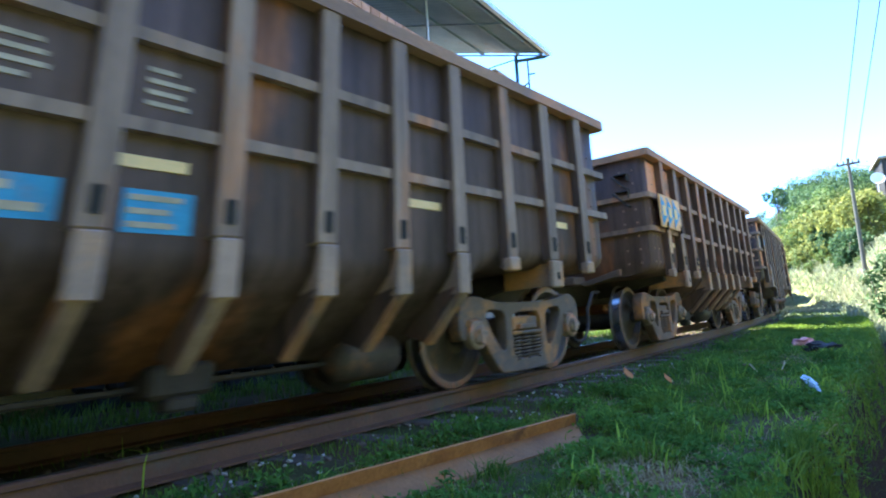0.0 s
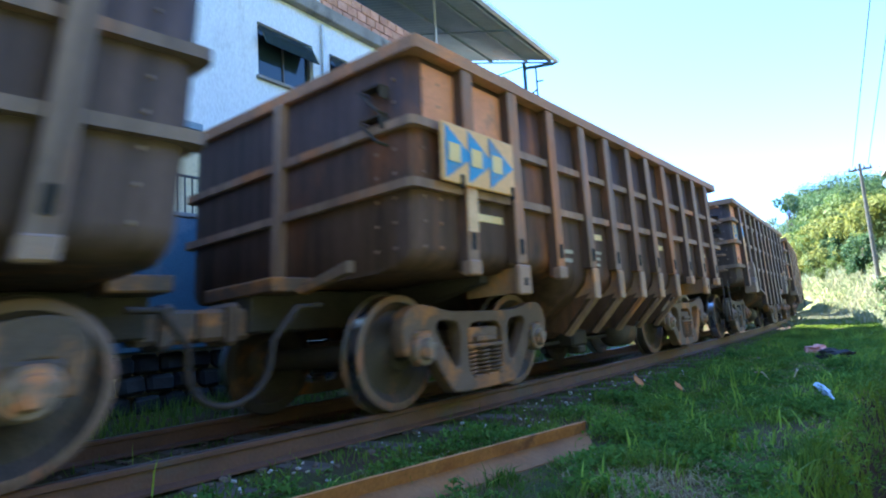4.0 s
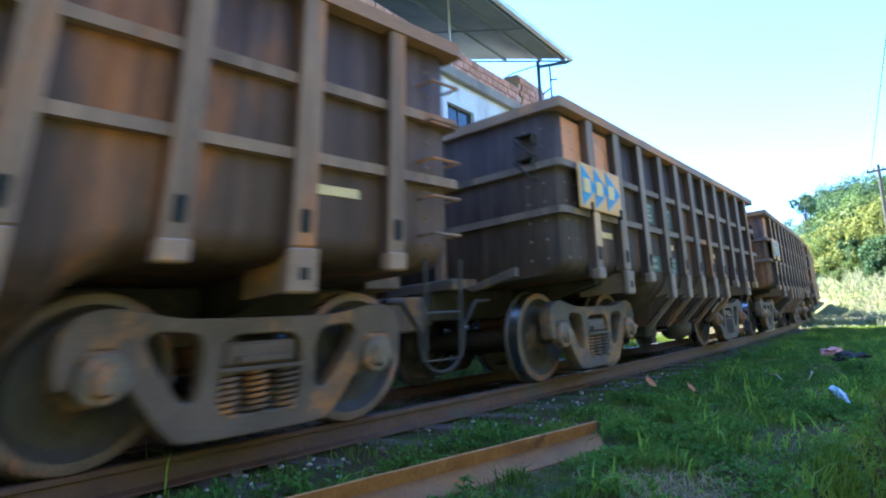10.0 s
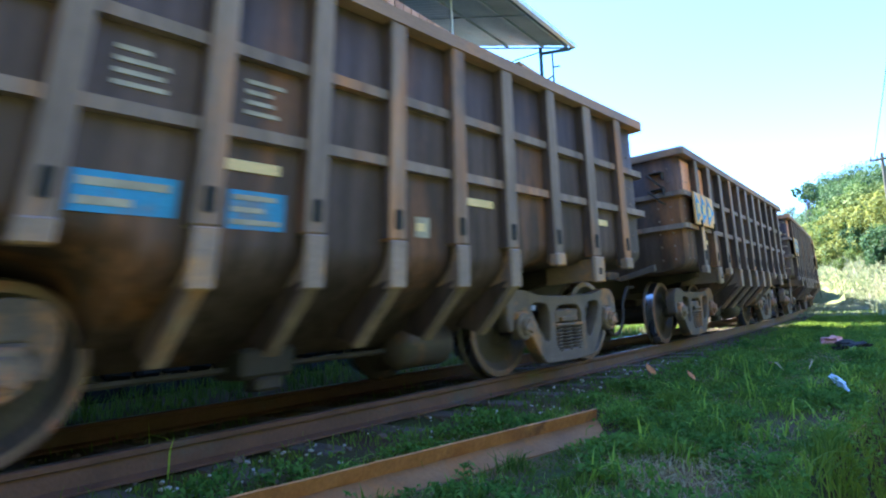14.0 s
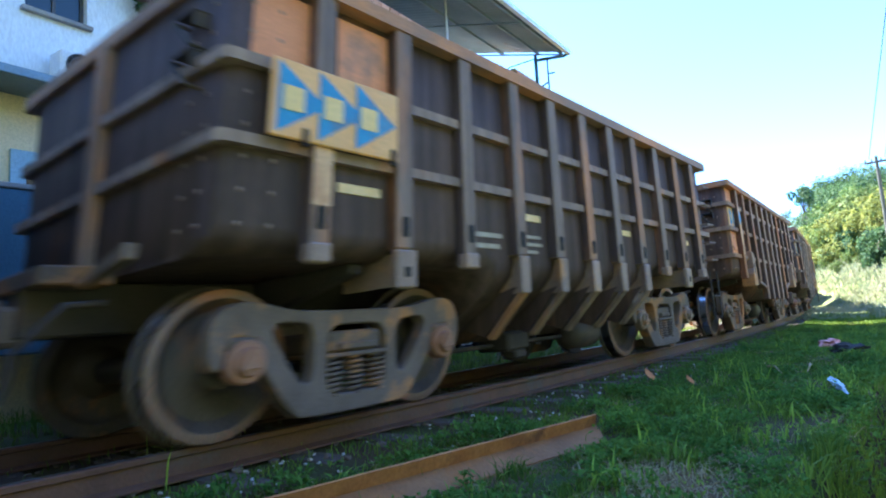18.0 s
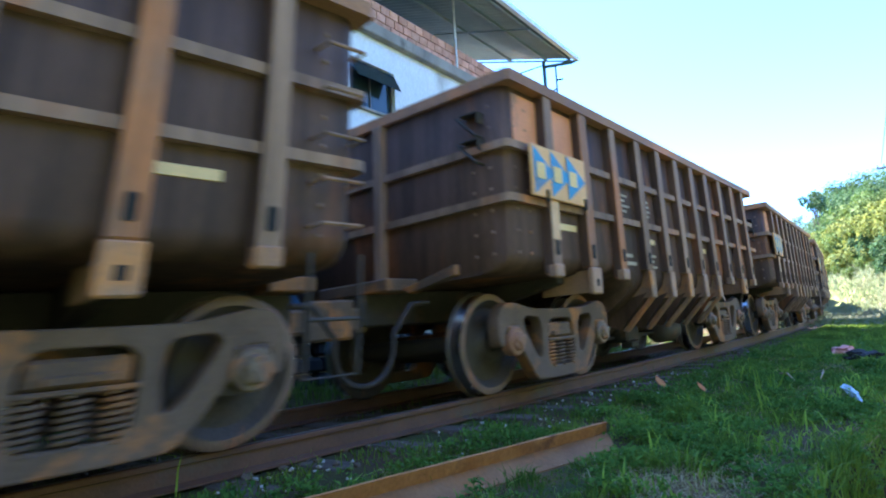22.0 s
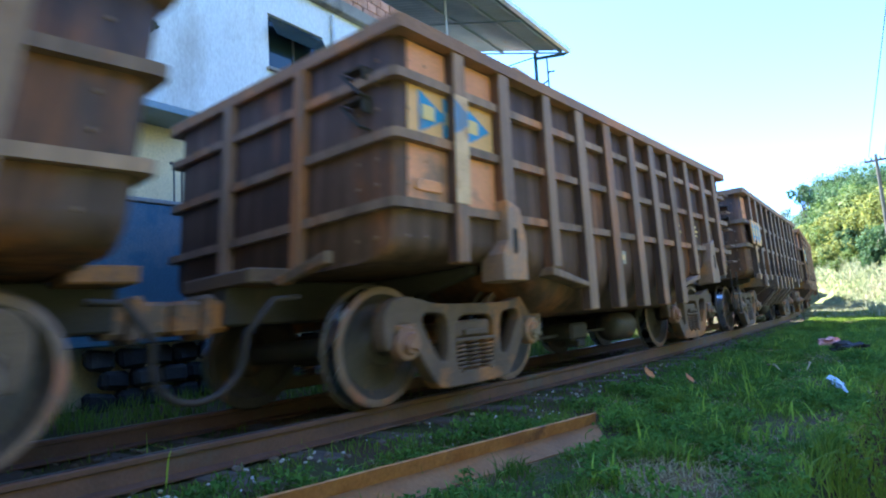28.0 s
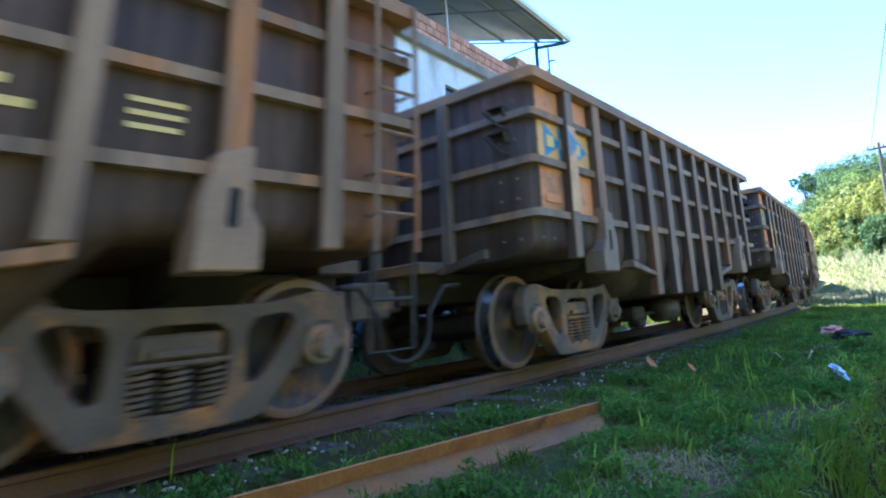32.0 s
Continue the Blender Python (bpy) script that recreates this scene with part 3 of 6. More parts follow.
def house():
    h = thing("house", "two-storey house with stained white upper wall, brick parapet and sheet roof", "house", at=HOUSE)
    u0, u1 = -9.0, 11.0
    holes = [(-0.05, 1.22, 4.75, 5.70), (1.66, 3.0, 4.75, 5.72), (-3.65, -2.95, 4.4, 5.4), (5.2, 6.4, 4.75, 5.7)]
    lows = [(-3.62, -3.1, 1.2, 2.5)]

    def pierced(name, x, z0, z1, gaps, mat, label):
        """One wall sheet with its window openings, given thickness inwards."""
        us = sorted({u0, u1, *[v for q in gaps for v in q[:2]]})
        zs = sorted({z0, z1, *[v for q in gaps for v in q[2:]]})
        bm = bmesh.new()
        grid = {(i, j): bm.verts.new((x, u, z)) for i, u in enumerate(us) for j, z in enumerate(zs)}
        for i in range(len(us) - 1):
            for j in range(len(zs) - 1):
                cu, cz = (us[i] + us[i + 1]) / 2, (zs[j] + zs[j + 1]) / 2
                if not any(q[0] < cu < q[1] and q[2] < cz < q[3] for q in gaps):
                    bm.faces.new((grid[i, j], grid[i + 1, j], grid[i + 1, j + 1], grid[i, j + 1]))
        wall = part(name, bm, mat, h, label)
        so = wall.modifiers.new("thick", "SOLIDIFY")
        so.thickness, so.offset = 0.22, -1

    pierced("upper_wall", 0.0, 3.55, 6.3, holes, M_WALLWHITE, "stained white plaster upper wall")
    pierced("lower_wall", -0.02, -0.6, 3.55, lows, M_WALLCREAM, "cream plaster lower wall")
    bm = bmesh.new()
    cuboid(bm, (-7.0, u0, -0.6), (-6.8, u1, 6.3))
    cuboid(bm, (-6.8, u1 - 0.2, -0.6), (-0.24, u1, 6.3))
    cuboid(bm, (-6.8, u0, -0.6), (-0.24, u0 + 0.2, 6.3))
    part("side_walls", bm, M_WALLWHITE, h)
    bm = bmesh.new()
    cuboid(bm, (-6.75, u0 + 0.25, 3.3), (-0.26, u1 - 0.25, 3.5))
    part("upper_floor", bm, M_CONCRETE, h)
    for k, (a, b, c, d) in enumerate(holes + lows):
        x = -0.12
        bm = bmesh.new()
        w = 0.045
        for lo, hi in (((a, c), (b, c + w)), ((a, d - w), (b, d)), ((a, c + w), (a + w, d - w)), ((b - w, c + w), (b, d - w)),
                       (((a + b) / 2 - w / 2, c + w), ((a + b) / 2 + w / 2, d - w))):
            cuboid(bm, (x - 0.03, lo[0] + 0.002, lo[1] + 0.002), (x + 0.03, hi[0] - 0.002, hi[1] - 0.002), 0.004)
        win = part("window", bm, M_FRAME, h, "dark metal sliding window")
        for p0, p1 in ((a + w, (a + b) / 2 - w / 2), ((a + b) / 2 + w / 2, b - w)):
            bm = bmesh.new()
            cuboid(bm, (x - 0.005, p0, c + w), (x + 0.005, p1, d - w))
            part("pane", bm, M_GLASS, win)
        bm = bmesh.new()
        cuboid(bm, (-0.05, a - 0.05, c - 0.06), (0.07, b + 0.05, c - 0.004), 0.008)
        part("sill", bm, M_CONCRETE, win)
        if k < 3:
            bm = bmesh.new()
            mid = c + (d - c) * 0.55
            prism(bm, [(0.02, d - 0.06), (0.20, mid), (0.185, mid), (0.005, d - 0.06)], a + 0.03, b - 0.03, "y")
            part("sash", bm, M_GLASS, win, "tilted open sash")
    bm = bmesh.new()
    cuboid(bm, (-6.9, u0, 6.302), (0.16, u1, 6.55), 0.015)
    part("roof_slab", bm, M_CONCRETE, h, "weathered concrete ledge under the parapet")
    # unseen wall at the back, added to keep sun off the canopy's underside
    bm = bmesh.new()
    cuboid(bm, (-6.98, u0, 6.552), (-6.82, u1, 10.25))
    part("rear_wall", bm, M_CONCRETE, h)
    bm = bmesh.new()
    cuboid(bm, (-0.14, u0, 6.55), (-0.03, 9.1, 7.17))
    cuboid(bm, (-0.50, 9.15, 6.55), (-0.06, 10.9, 7.62))
    part("parapet_core", bm, M_MORTAR, h, "grey mortar of the brick parapet")
    # eave over the lower floor
    bm = bmesh.new()
    prism(bm, [(-0.02, 3.50), (0.62, 3.40), (0.62, 3.30), (-0.02, 3.30)], u0, -1.55, "y", 0.01)
    part("eave", bm, M_SHEET, h, "dark sheet eave over the lower floor")
    bm = bmesh.new()
    tube(bm, [(0.05, 1.45, 6.2), (0.05, 1.45, 3.6)], 0.035)
    part("drain_pipe", bm, M_GALV, h, "pale drain pipe on the wall")
    bm = bmesh.new()
    tube(bm, [(0.56, -3.05, 2.14), (0.56, -3.05, 3.36)], 0.04, 10)
    part("eave_post", bm, M_GALV, h, "white steel post under the eave")
    bm = bmesh.new()
    for lo, hi in (((-3.78, 1.04), (-2.94, 1.2)), ((-3.78, 2.5), (-2.94, 2.66)), ((-3.78, 1.2), (-3.62, 2.5)), ((-3.1, 1.2), (-2.94, 2.5))):
        cuboid(bm, (-0.021, lo[0], lo[1]), (0.03, hi[0], hi[1]), 0.004)
    part("window_surround", bm, M_SURROUND, h, "pale blue plaster surround of the lower window")
    return h


def air_conditioner():
    """Outdoor unit with its round fan grille, on two brackets above the eave."""
    a = thing("air_conditioner", "white air conditioner unit with round fan grille on the wall", "air conditioner", at=HOUSE)
    bm = bmesh.new()
    cuboid(bm, (0.08, -3.42, 3.49), (0.38, -2.68, 3.86), 0.02)
    part("casing", bm, M_APPLIANCE, a)
    bm = bmesh.new()
    for r in (0.04, 0.08, 0.12, 0.16):
        tube(bm, [(0.392, -3.20 + r * math.cos(k * math.tau / 24), 3.675 + r * math.sin(k * math.tau / 24)) for k in range(24)], 0.008, 5, closed=True)
    for k in range(8):
        q = k * math.tau / 8
        tube(bm, [(0.392, -3.20 + 0.04 * math.cos(q), 3.675 + 0.04 * math.sin(q)), (0.392, -3.20 + 0.16 * math.cos(q), 3.675 + 0.16 * math.sin(q))], 0.006, 5)
    part("fan_grille", bm, M_FRAME, a, "dark wire grille")
    bm = bmesh.new()
    lathe(bm, [(0.381, 0.0), (0.381, 0.165), (0.384, 0.165), (0.384, 0.0)], n=28, m=Matrix.Translation((0, -3.20, 3.675)))
    part("fan_opening", bm, M_DARK, a)
    for u in (-3.3, -2.8):
        bm = bmesh.new()
        cuboid(bm, (0.0, u - 0.02, 3.455), (0.40, u + 0.02, 3.488))
        part("bracket", bm, M_FRAME, a)
    bm = bmesh.new()
    tube(bm, [(0.2, -2.675, 3.6), (0.12, -2.5, 3.8), (0.03, -2.42, 4.5), (0.03, -2.42, 4.62)], 0.018, 6)
    part("hose", bm, M_HOSE, a)
    return a


def wall_plant():
    """A trailing plant in a basket that hangs from the upper wall."""
    rnd = random.Random(19)
    w = thing("hanging_plant", "dark green trailing plant in a basket on the wall", "plant", at=HOUSE)
    bm = bmesh.new()
    lathe(bm, [(4.86, 0.0), (4.86, 0.09), (5.04, 0.14), (5.05, 0.13), (4.88, 0.08), (4.88, 0.0)], n=14, m=Matrix.Translation((0.2, -2.3, 0)) @ Matrix.Rotation(-math.pi / 2, 4, "Y"))
    part("basket", bm, M_POST, w)
    bm = bmesh.new()
    tube(bm, [(0.0, -2.3, 5.45), (0.2, -2.3, 5.45), (0.2, -2.3, 5.05)], 0.01, 5)
    part("hook", bm, M_FRAME, w)
    clumps = [(0.2, -2.3, 5.12, 0.2), (0.22, -2.45, 5.05, 0.15), (0.22, -2.15, 5.0, 0.15), (0.2, -2.33, 4.8, 0.11), (0.2, -2.2, 4.62, 0.07)]
    vs, fs = leaves(rnd, clumps, 420, 0.05)
    part("foliage", raw_mesh("foliage", vs, fs, M_LEAF), None, w)
    return w


def canopy(h):
    """Corrugated roof on thin posts above the flat roof."""
    c = thing("roof_canopy", "corrugated sheet roof canopy on thin pale steel posts", "canopy", at=HOUSE)
    slope = 0.285
    v_out, v_in, u0, u1, z0 = 1.2, -7.3, -9.0, 10.15, 8.06
    bm = bmesh.new()
    n = int((u1 - u0) / 0.045)
    rows_ = []
    for i in range(n + 1):
        u = u0 + (u1 - u0) * i / n
        dz = 0.018 * math.sin(u / 0.18 * math.tau)
        rows_.append([bm.verts.new((v, u, z0 + (v_out - v) * slope + dz)) for v in (v_out, v_in)])
    for a, b in zip(rows_, rows_[1:]):
        bm.faces.new((a[0], b[0], b[1], a[1]))
    sheet = part("roof_sheet", bm, M_SHEET, c, "grey corrugated roof sheet", smooth=60)
    so = sheet.modifiers.new("thick", "SOLIDIFY")
    so.thickness = 0.006
    for v in (1.05, 0.3, -0.9, -2.4, -3.9, -5.4):
        bm = bmesh.new()
        z = z0 + (v_out - v) * slope
        cuboid(bm, (v - 0.03, u0 + 0.05, z - 0.105), (v + 0.03, u1 - 0.05, z - 0.026), 0.006)
        part("purlin", bm, M_SHEET, c)
    bm = bmesh.new()
    prism(bm, [(1.19, 8.07), (1.19, 7.97), (1.30, 7.97), (1.31, 8.08), (1.295, 8.08), (1.285, 7.99), (1.205, 7.99), (1.205, 8.07)], u0, u1 + 0.03, "y")
    part("gutter", bm, M_GALV, c, "pale metal gutter along the eave")
    for u in (-6.7, -2.7, 1.3, 5.3):
        bm = bmesh.new()
        tube(bm, [(0.11, u, 6.55), (0.11, u, z0 + (v_out - 0.11) * slope - 0.03)], 0.03)
        part("post", bm, M_GALV, c, "thin pale post")
        bm = bmesh.new()
        z = z0 + (v_out + 3) * slope
        tube(bm, [(-3.0, u, 6.55), (-3.0, u, z - 0.03)], 0.03)
        part("post", bm, M_GALV, c)
    for u in (-4.7, -0.7, 3.3, 7.3, 9.95):
        bm = bmesh.new()
        pts = [(v, u, z0 + (v_out - v) * slope - 0.135) for v in (1.15, -5.5)]
        tube(bm, pts, 0.025)
        part("rafter", bm, M_SHEET, c)
    bm = bmesh.new()
    tube(bm, [(0.35, 9.75, 6.56), (0.35, 9.75, 8.08)], 0.055)
    tube(bm, [(0.52, 10.2, 7.0), (0.52, 10.2, 8.12)], 0.03)
    tube(bm, [(0.35, 9.75, 7.92), (1.1, 10.1, 7.96), (1.24, 10.12, 8.0)], 0.05)
    tube(bm, [(0.52, 10.2, 7.35), (0.35, 9.9, 7.1)], 0.03)
    tube(bm, [(0.52, 10.2, 7.6), (0.7, 10.3, 7.62)], 0.025)
    tube(bm, [(0.25, 9.8, 6.56), (0.52, 10.2, 7.0)], 0.03)
    part("corner_support", bm, M_WALLBLUE, c, "blue-painted pipe support at the corner")
    bm = bmesh.new()
    tube(bm, [(0.4, 9.75, 7.98), (-0.5, 9.75, 7.96), (-1.2, 9.76, 7.80), (-1.6, 9.76, 7.3)], 0.018)
    part("tie_rod", bm, M_WALLBLUE, c)
    return c


def garden():
    g = thing("garden_wall", "blue-painted wall on a rubble base beside the track", "wall", at=HOUSE)
    bm = bmesh.new()
    cuboid(bm, (0.42, -9.0, 0.36), (0.60, 1.2, 2.08), 0.02)
    part("wall_face", bm, M_WALLBLUE, g, "faded blue painted wall face")
    bm = bmesh.new()
    cuboid(bm, (0.40, -9.0, 2.082), (0.62, 1.2, 2.14), 0.012)
    part("coping", bm, M_CONCRETE, g)
    r = thing("balcony_railing", "dark steel railing on top of the blue wall", "railing", at=HOUSE)
    for k in range(9):
        u = -2.1 + k * 0.11
        bm = bmesh.new()
        tube(bm, [(0.51, u, 2.14), (0.51, u, 2.66)], 0.011, 6)
        part("bar", bm, M_FRAME, r)
    bm = bmesh.new()
    tube(bm, [(0.51, -2.15, 2.66), (0.51, -1.15, 2.66)], 0.02, 8)
    part("top_rail", bm, M_FRAME, r)
    return g


house_ob = house()
air_conditioner()
canopy_ob = canopy(house_ob)
garden_ob = garden()


# ---- hill, trees, pole ----
def leaves(rnd, clumps, count, size):
    """Leaf cards over the outside of a crown's clumps."""
    vs, fs = [], []
    for _ in range(count):
        cx, cy, cz, r = rnd.choice(clumps)
        d = Vector((rnd.gauss(0, 1), rnd.gauss(0, 1), rnd.gauss(0.25, 1))).normalized()
        p = Vector((cx, cy, cz)) + d * r * rnd.uniform(0.55, 1.1) * (1 + 0.25 * noise.noise(d * 2.3 + Vector((cx, cy, cz))))
        k = size * rnd.uniform(0.6, 1.4)
        nrm = (d + Vector((rnd.uniform(-.9, .9), rnd.uniform(-.9, .9), rnd.uniform(-.3, .9)))).normalized()
        a = nrm.orthogonal().normalized()
        a.rotate(Matrix.Rotation(rnd.uniform(0, math.tau), 3, nrm))
        b = nrm.cross(a)
        i = len(vs)
        vs += [p - a * k, p - b * k * 0.38 - nrm * k * 0.08, p + a * k - nrm * k * 0.25, p + b * k * 0.38 - nrm * k * 0.08]
        fs.append((i, i + 1, i + 2, i + 3))
    return vs, fs


def tree(name, label, height, spread, leaf_mat, count, size, seed, at, clear=0.35, group="hillside trees", n_clump=16):
    rnd = random.Random(seed)
    t = thing(name, label, "tree", group, at=at)
    clumps = []
    for _ in range(n_clump):
        a, q = rnd.uniform(0, math.tau), math.sqrt(rnd.random())
        z = height * rnd.uniform(clear, 0.92)
        w = spread * (1.0 - 0.55 * abs(z / height - 0.6) / 0.6)
        clumps.append((math.cos(a) * q * w * 0.75, math.sin(a) * q * w * 0.75, z, spread * rnd.uniform(0.22, 0.42)))
    bm = bmesh.new()
    top = height * 0.75
    stem = [(rnd.uniform(-.05, .05) * k * spread * .3, rnd.uniform(-.05, .05) * k * spread * .3, top * k / 5 - 0.4 * (k == 0)) for k in range(6)]
    r0 = height * 0.022 + 0.03
    tube(bm, stem, [r0 * (1.15 - 0.17 * k) for k in range(6)], 7)
    part("trunk", bm, M_BARK, t, smooth=50)
    for c in clumps[:6]:
        bm = bmesh.new()
        k = rnd.randint(1, 4)
        a, b = Vector(stem[k]), Vector(c[:3])
        mid = a.lerp(b, 0.5) + Vector((0, 0, -0.08 * height * rnd.random()))
        tube(bm, [a, mid, b], [r0 * 0.5, r0 * 0.3, r0 * 0.1], 5)
        part("limb", bm, M_BARK, t)
    vs, fs = leaves(rnd, clumps, count, size)
    crown = new("crown", raw_mesh("crown", vs, fs, leaf_mat))
    crown.parent = t
    return t


def spot(yaw, dist, dz=0.0):
    """A place on the ground at so many degrees to the left of +y from the viewpoint."""
    x, y = EYE[0] - math.sin(radians(yaw)) * dist, EYE[1] + math.cos(radians(yaw)) * dist
    return x, y, ground_z(x, y) + dz


def hill_at(yaw, elev, height, lo, hi):
    """A spot on the hill where a plant of about this height reaches so many degrees above the eye's level, and its scale."""
    best = None
    d = lo
    while d <= hi:
        x, y, z = spot(yaw, d, -0.2)
        k = (EYE[2] + d * math.tan(radians(elev)) - z) / height
        if best is None or abs(k - 1) < best[0] - 0.01:
            best = (abs(k - 1), x, y, z, k)
        d += 1.0
    return Matrix.Translation(best[1:4]), min(max(best[4], 0.6), 1.5)


def grow(kind, height, places, seed, lo, hi):
    """Copies of a plant over the hill, each turned and a little larger or smaller."""
    rnd = random.Random(seed)
    for yaw, elev in places:
        m, k = hill_at(yaw, elev, height * rnd.uniform(0.9, 1.1), lo, hi)
        copy_thing(kind, m @ pose(0, 0, 0, 0, 0, rnd.uniform(0, 360)) @ Matrix.Scale(k, 4))


def hillside():
    big = tree("tree", "broad dense dark green tree on the hilltop", 6.0, 4.2, M_LEAF, 6500, 0.17, 11, hill_at(9.6, 9.3, 6.0, 74, 112)[0], 0.12, n_clump=30)
    grow(big, 6.0, ((10.9, 8.0), (10.3, 8.9), (8.5, 9.2), (7.4, 9.0), (6.3, 8.7), (10.1, 8.1), (9.0, 8.3), (8.0, 8.1), (6.9, 7.9), (11.6, 6.3), (5.3, 8.2)), 1, 74, 112)
    tree("tree", "slender open tree with sparse crown on the skyline", 9.5, 1.9, M_LEAF, 1300, 0.17, 15, hill_at(12.45, 9.0, 9.5, 80, 110)[0], 0.7, n_clump=9)
    haze = tree("tree", "low tree far off on the skyline, haze painted into its pale leaves", 5.5, 3.4, M_LEAFHAZE, 1500, 0.26, 17, hill_at(13.6, 6.5, 5.5, 105, 140)[0], 0.12, n_clump=18)
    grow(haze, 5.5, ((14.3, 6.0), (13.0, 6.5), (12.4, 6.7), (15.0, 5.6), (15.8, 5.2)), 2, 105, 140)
    mid = tree("tree", "light green leafy tree on the slope", 3.4, 2.2, M_LEAF2, 3200, 0.13, 21, hill_at(9.5, 6.9, 3.4, 58, 74)[0], 0.12, n_clump=22)
    grow(mid, 3.4, ((8.8, 7.2), (8.0, 7.3), (7.2, 7.2), (9.0, 6.1), (8.2, 6.2), (7.4, 6.1), (6.5, 6.6), (5.6, 6.4), (6.0, 7.6), (10.3, 6.6), (6.6, 5.4)), 3, 58, 74)
    lime = tree("shrub", "yellow-green shrub in full sun on the bank", 2.2, 1.6, M_LEAF3, 2200, 0.11, 27, hill_at(11.5, 6.1, 2.2, 50, 70)[0], 0.05, n_clump=16)
    grow(lime, 2.2, ((13.4, 5.8), (12.8, 5.9), (12.2, 6.1), (10.8, 6.2), (10.1, 6.0), (9.4, 6.4), (12.7, 5.0), (11.9, 5.1), (11.1, 5.3), (10.4, 5.2), (12.3, 4.4), (7.0, 7.3), (14.0, 5.2), (13.3, 4.8), (9.9, 5.6), (6.2, 6.9), (8.4, 6.8)), 4, 50, 70)
    dark = tree("shrub", "dark glossy large-leaved shrub on the bank", 2.3, 1.5, M_LEAF, 1300, 0.14, 33, hill_at(9.8, 5.0, 2.3, 46, 60)[0], 0.08, n_clump=14)
    grow(dark, 2.3, ((10.4, 5.0), (9.2, 5.1), (8.6, 4.9), (9.2, 4.5), (7.8, 4.8), (7.2, 4.6), (6.4, 4.6), (10.0, 4.5), (8.1, 4.3), (5.8, 5.2)), 5, 46, 60)
    bush = tree("shrub", "small round olive bush in the bank grass", 1.1, 0.9, M_LEAF2, 700, 0.075, 37, hill_at(11.5, 2.6, 1.1, 44, 64)[0], 0.05, n_clump=10)
    grow(bush, 1.1, ((10.6, 2.4), (8.8, 2.7), (12.0, 3.2), (10.3, 3.2), (7.2, 2.2), (9.6, 3.0)), 6, 44, 64)
    tree("shrub", "leafy shrub with dark leaves beside the ditch", 3.1, 0.8, M_LEAF, 800, 0.085, 41, Matrix.Translation(spot(5.5, 19.5)), 0.35, "ditch shrubs", n_clump=12)


def bank_grass():
    def pick(rnd):
        d = 24 + 62 * rnd.random() ** 0.8
        yaw = rnd.uniform(2.5, 17)
        x, y, _ = spot(yaw, d)
        return x, y
    def ok(x, y):
        off, _ = near_track(x, y)
        return 1.0 if off > 3.2 else 0.3
    blades("bank_grass", 30000, pick, 0.5, 0.07, M_BANKGRASS, "tall sunlit yellow-green grass on the bank", "grass", 51, 0.35, 1.5, ok)


def power_pole():
    x, y, z = spot(7.0, 39.5)
    p = thing("utility_pole", "grey concrete utility pole with crossarm and insulators", "utility pole", at=Matrix.Translation((x, y, z - 0.55)) @ pose(0, 0, 0, 0, -1.3, 4))
    bm = bmesh.new()
    tube(bm, [(0, 0, 0), (0, 0, 7.15)], [0.125, 0.08], 10)
    part("pole_shaft", bm, M_POLE, p, smooth=50)
    bm = bmesh.new()
    cuboid(bm, (-0.55, -0.16, 6.75), (0.55, -0.06, 6.87), 0.01)
    part("crossarm", bm, M_BARK, p, "dark wooden crossarm")
    for k in (-0.48, -0.2, 0.2, 0.48):
        bm = bmesh.new()
        lathe(bm, [(6.87, 0), (6.87, 0.035), (6.92, 0.05), (6.95, 0.03), (7.0, 0.045), (7.03, 0.0)], n=10, m=Matrix.Rotation(-math.pi / 2, 4, "Y"))
        part("insulator", bm, M_FRAME, p, at=Matrix.Translation((k, -0.11, 0)))
    top = Vector((x - 0.22, y - 0.11, z - 0.55 + 7.0))
    return top


def wires(top):
    w = thing("power_lines", "two thin black overhead power wires", "power line", kind="")
    ends = ((top + Vector((-0.25, 0, 0)), EYE, (-0.083, 0.927, 0.366), 21.0), (top + Vector((0.45, 0, 0)), EYE, (-0.062, 0.931, 0.359), 21.0))
    for a, eye, way, far in ends:
        b = Vector(eye) + Vector(way).normalized() * far
        c = b + (b - a) * 1.1
        bm = bmesh.new()
        pts = []
        for i in range(25):
            t = i / 24
            q = a.lerp(c, t)
            pts.append(q)
        tube(bm, pts, 0.016, 6)
        part("wire", bm, M_WIRE, w)
    return w


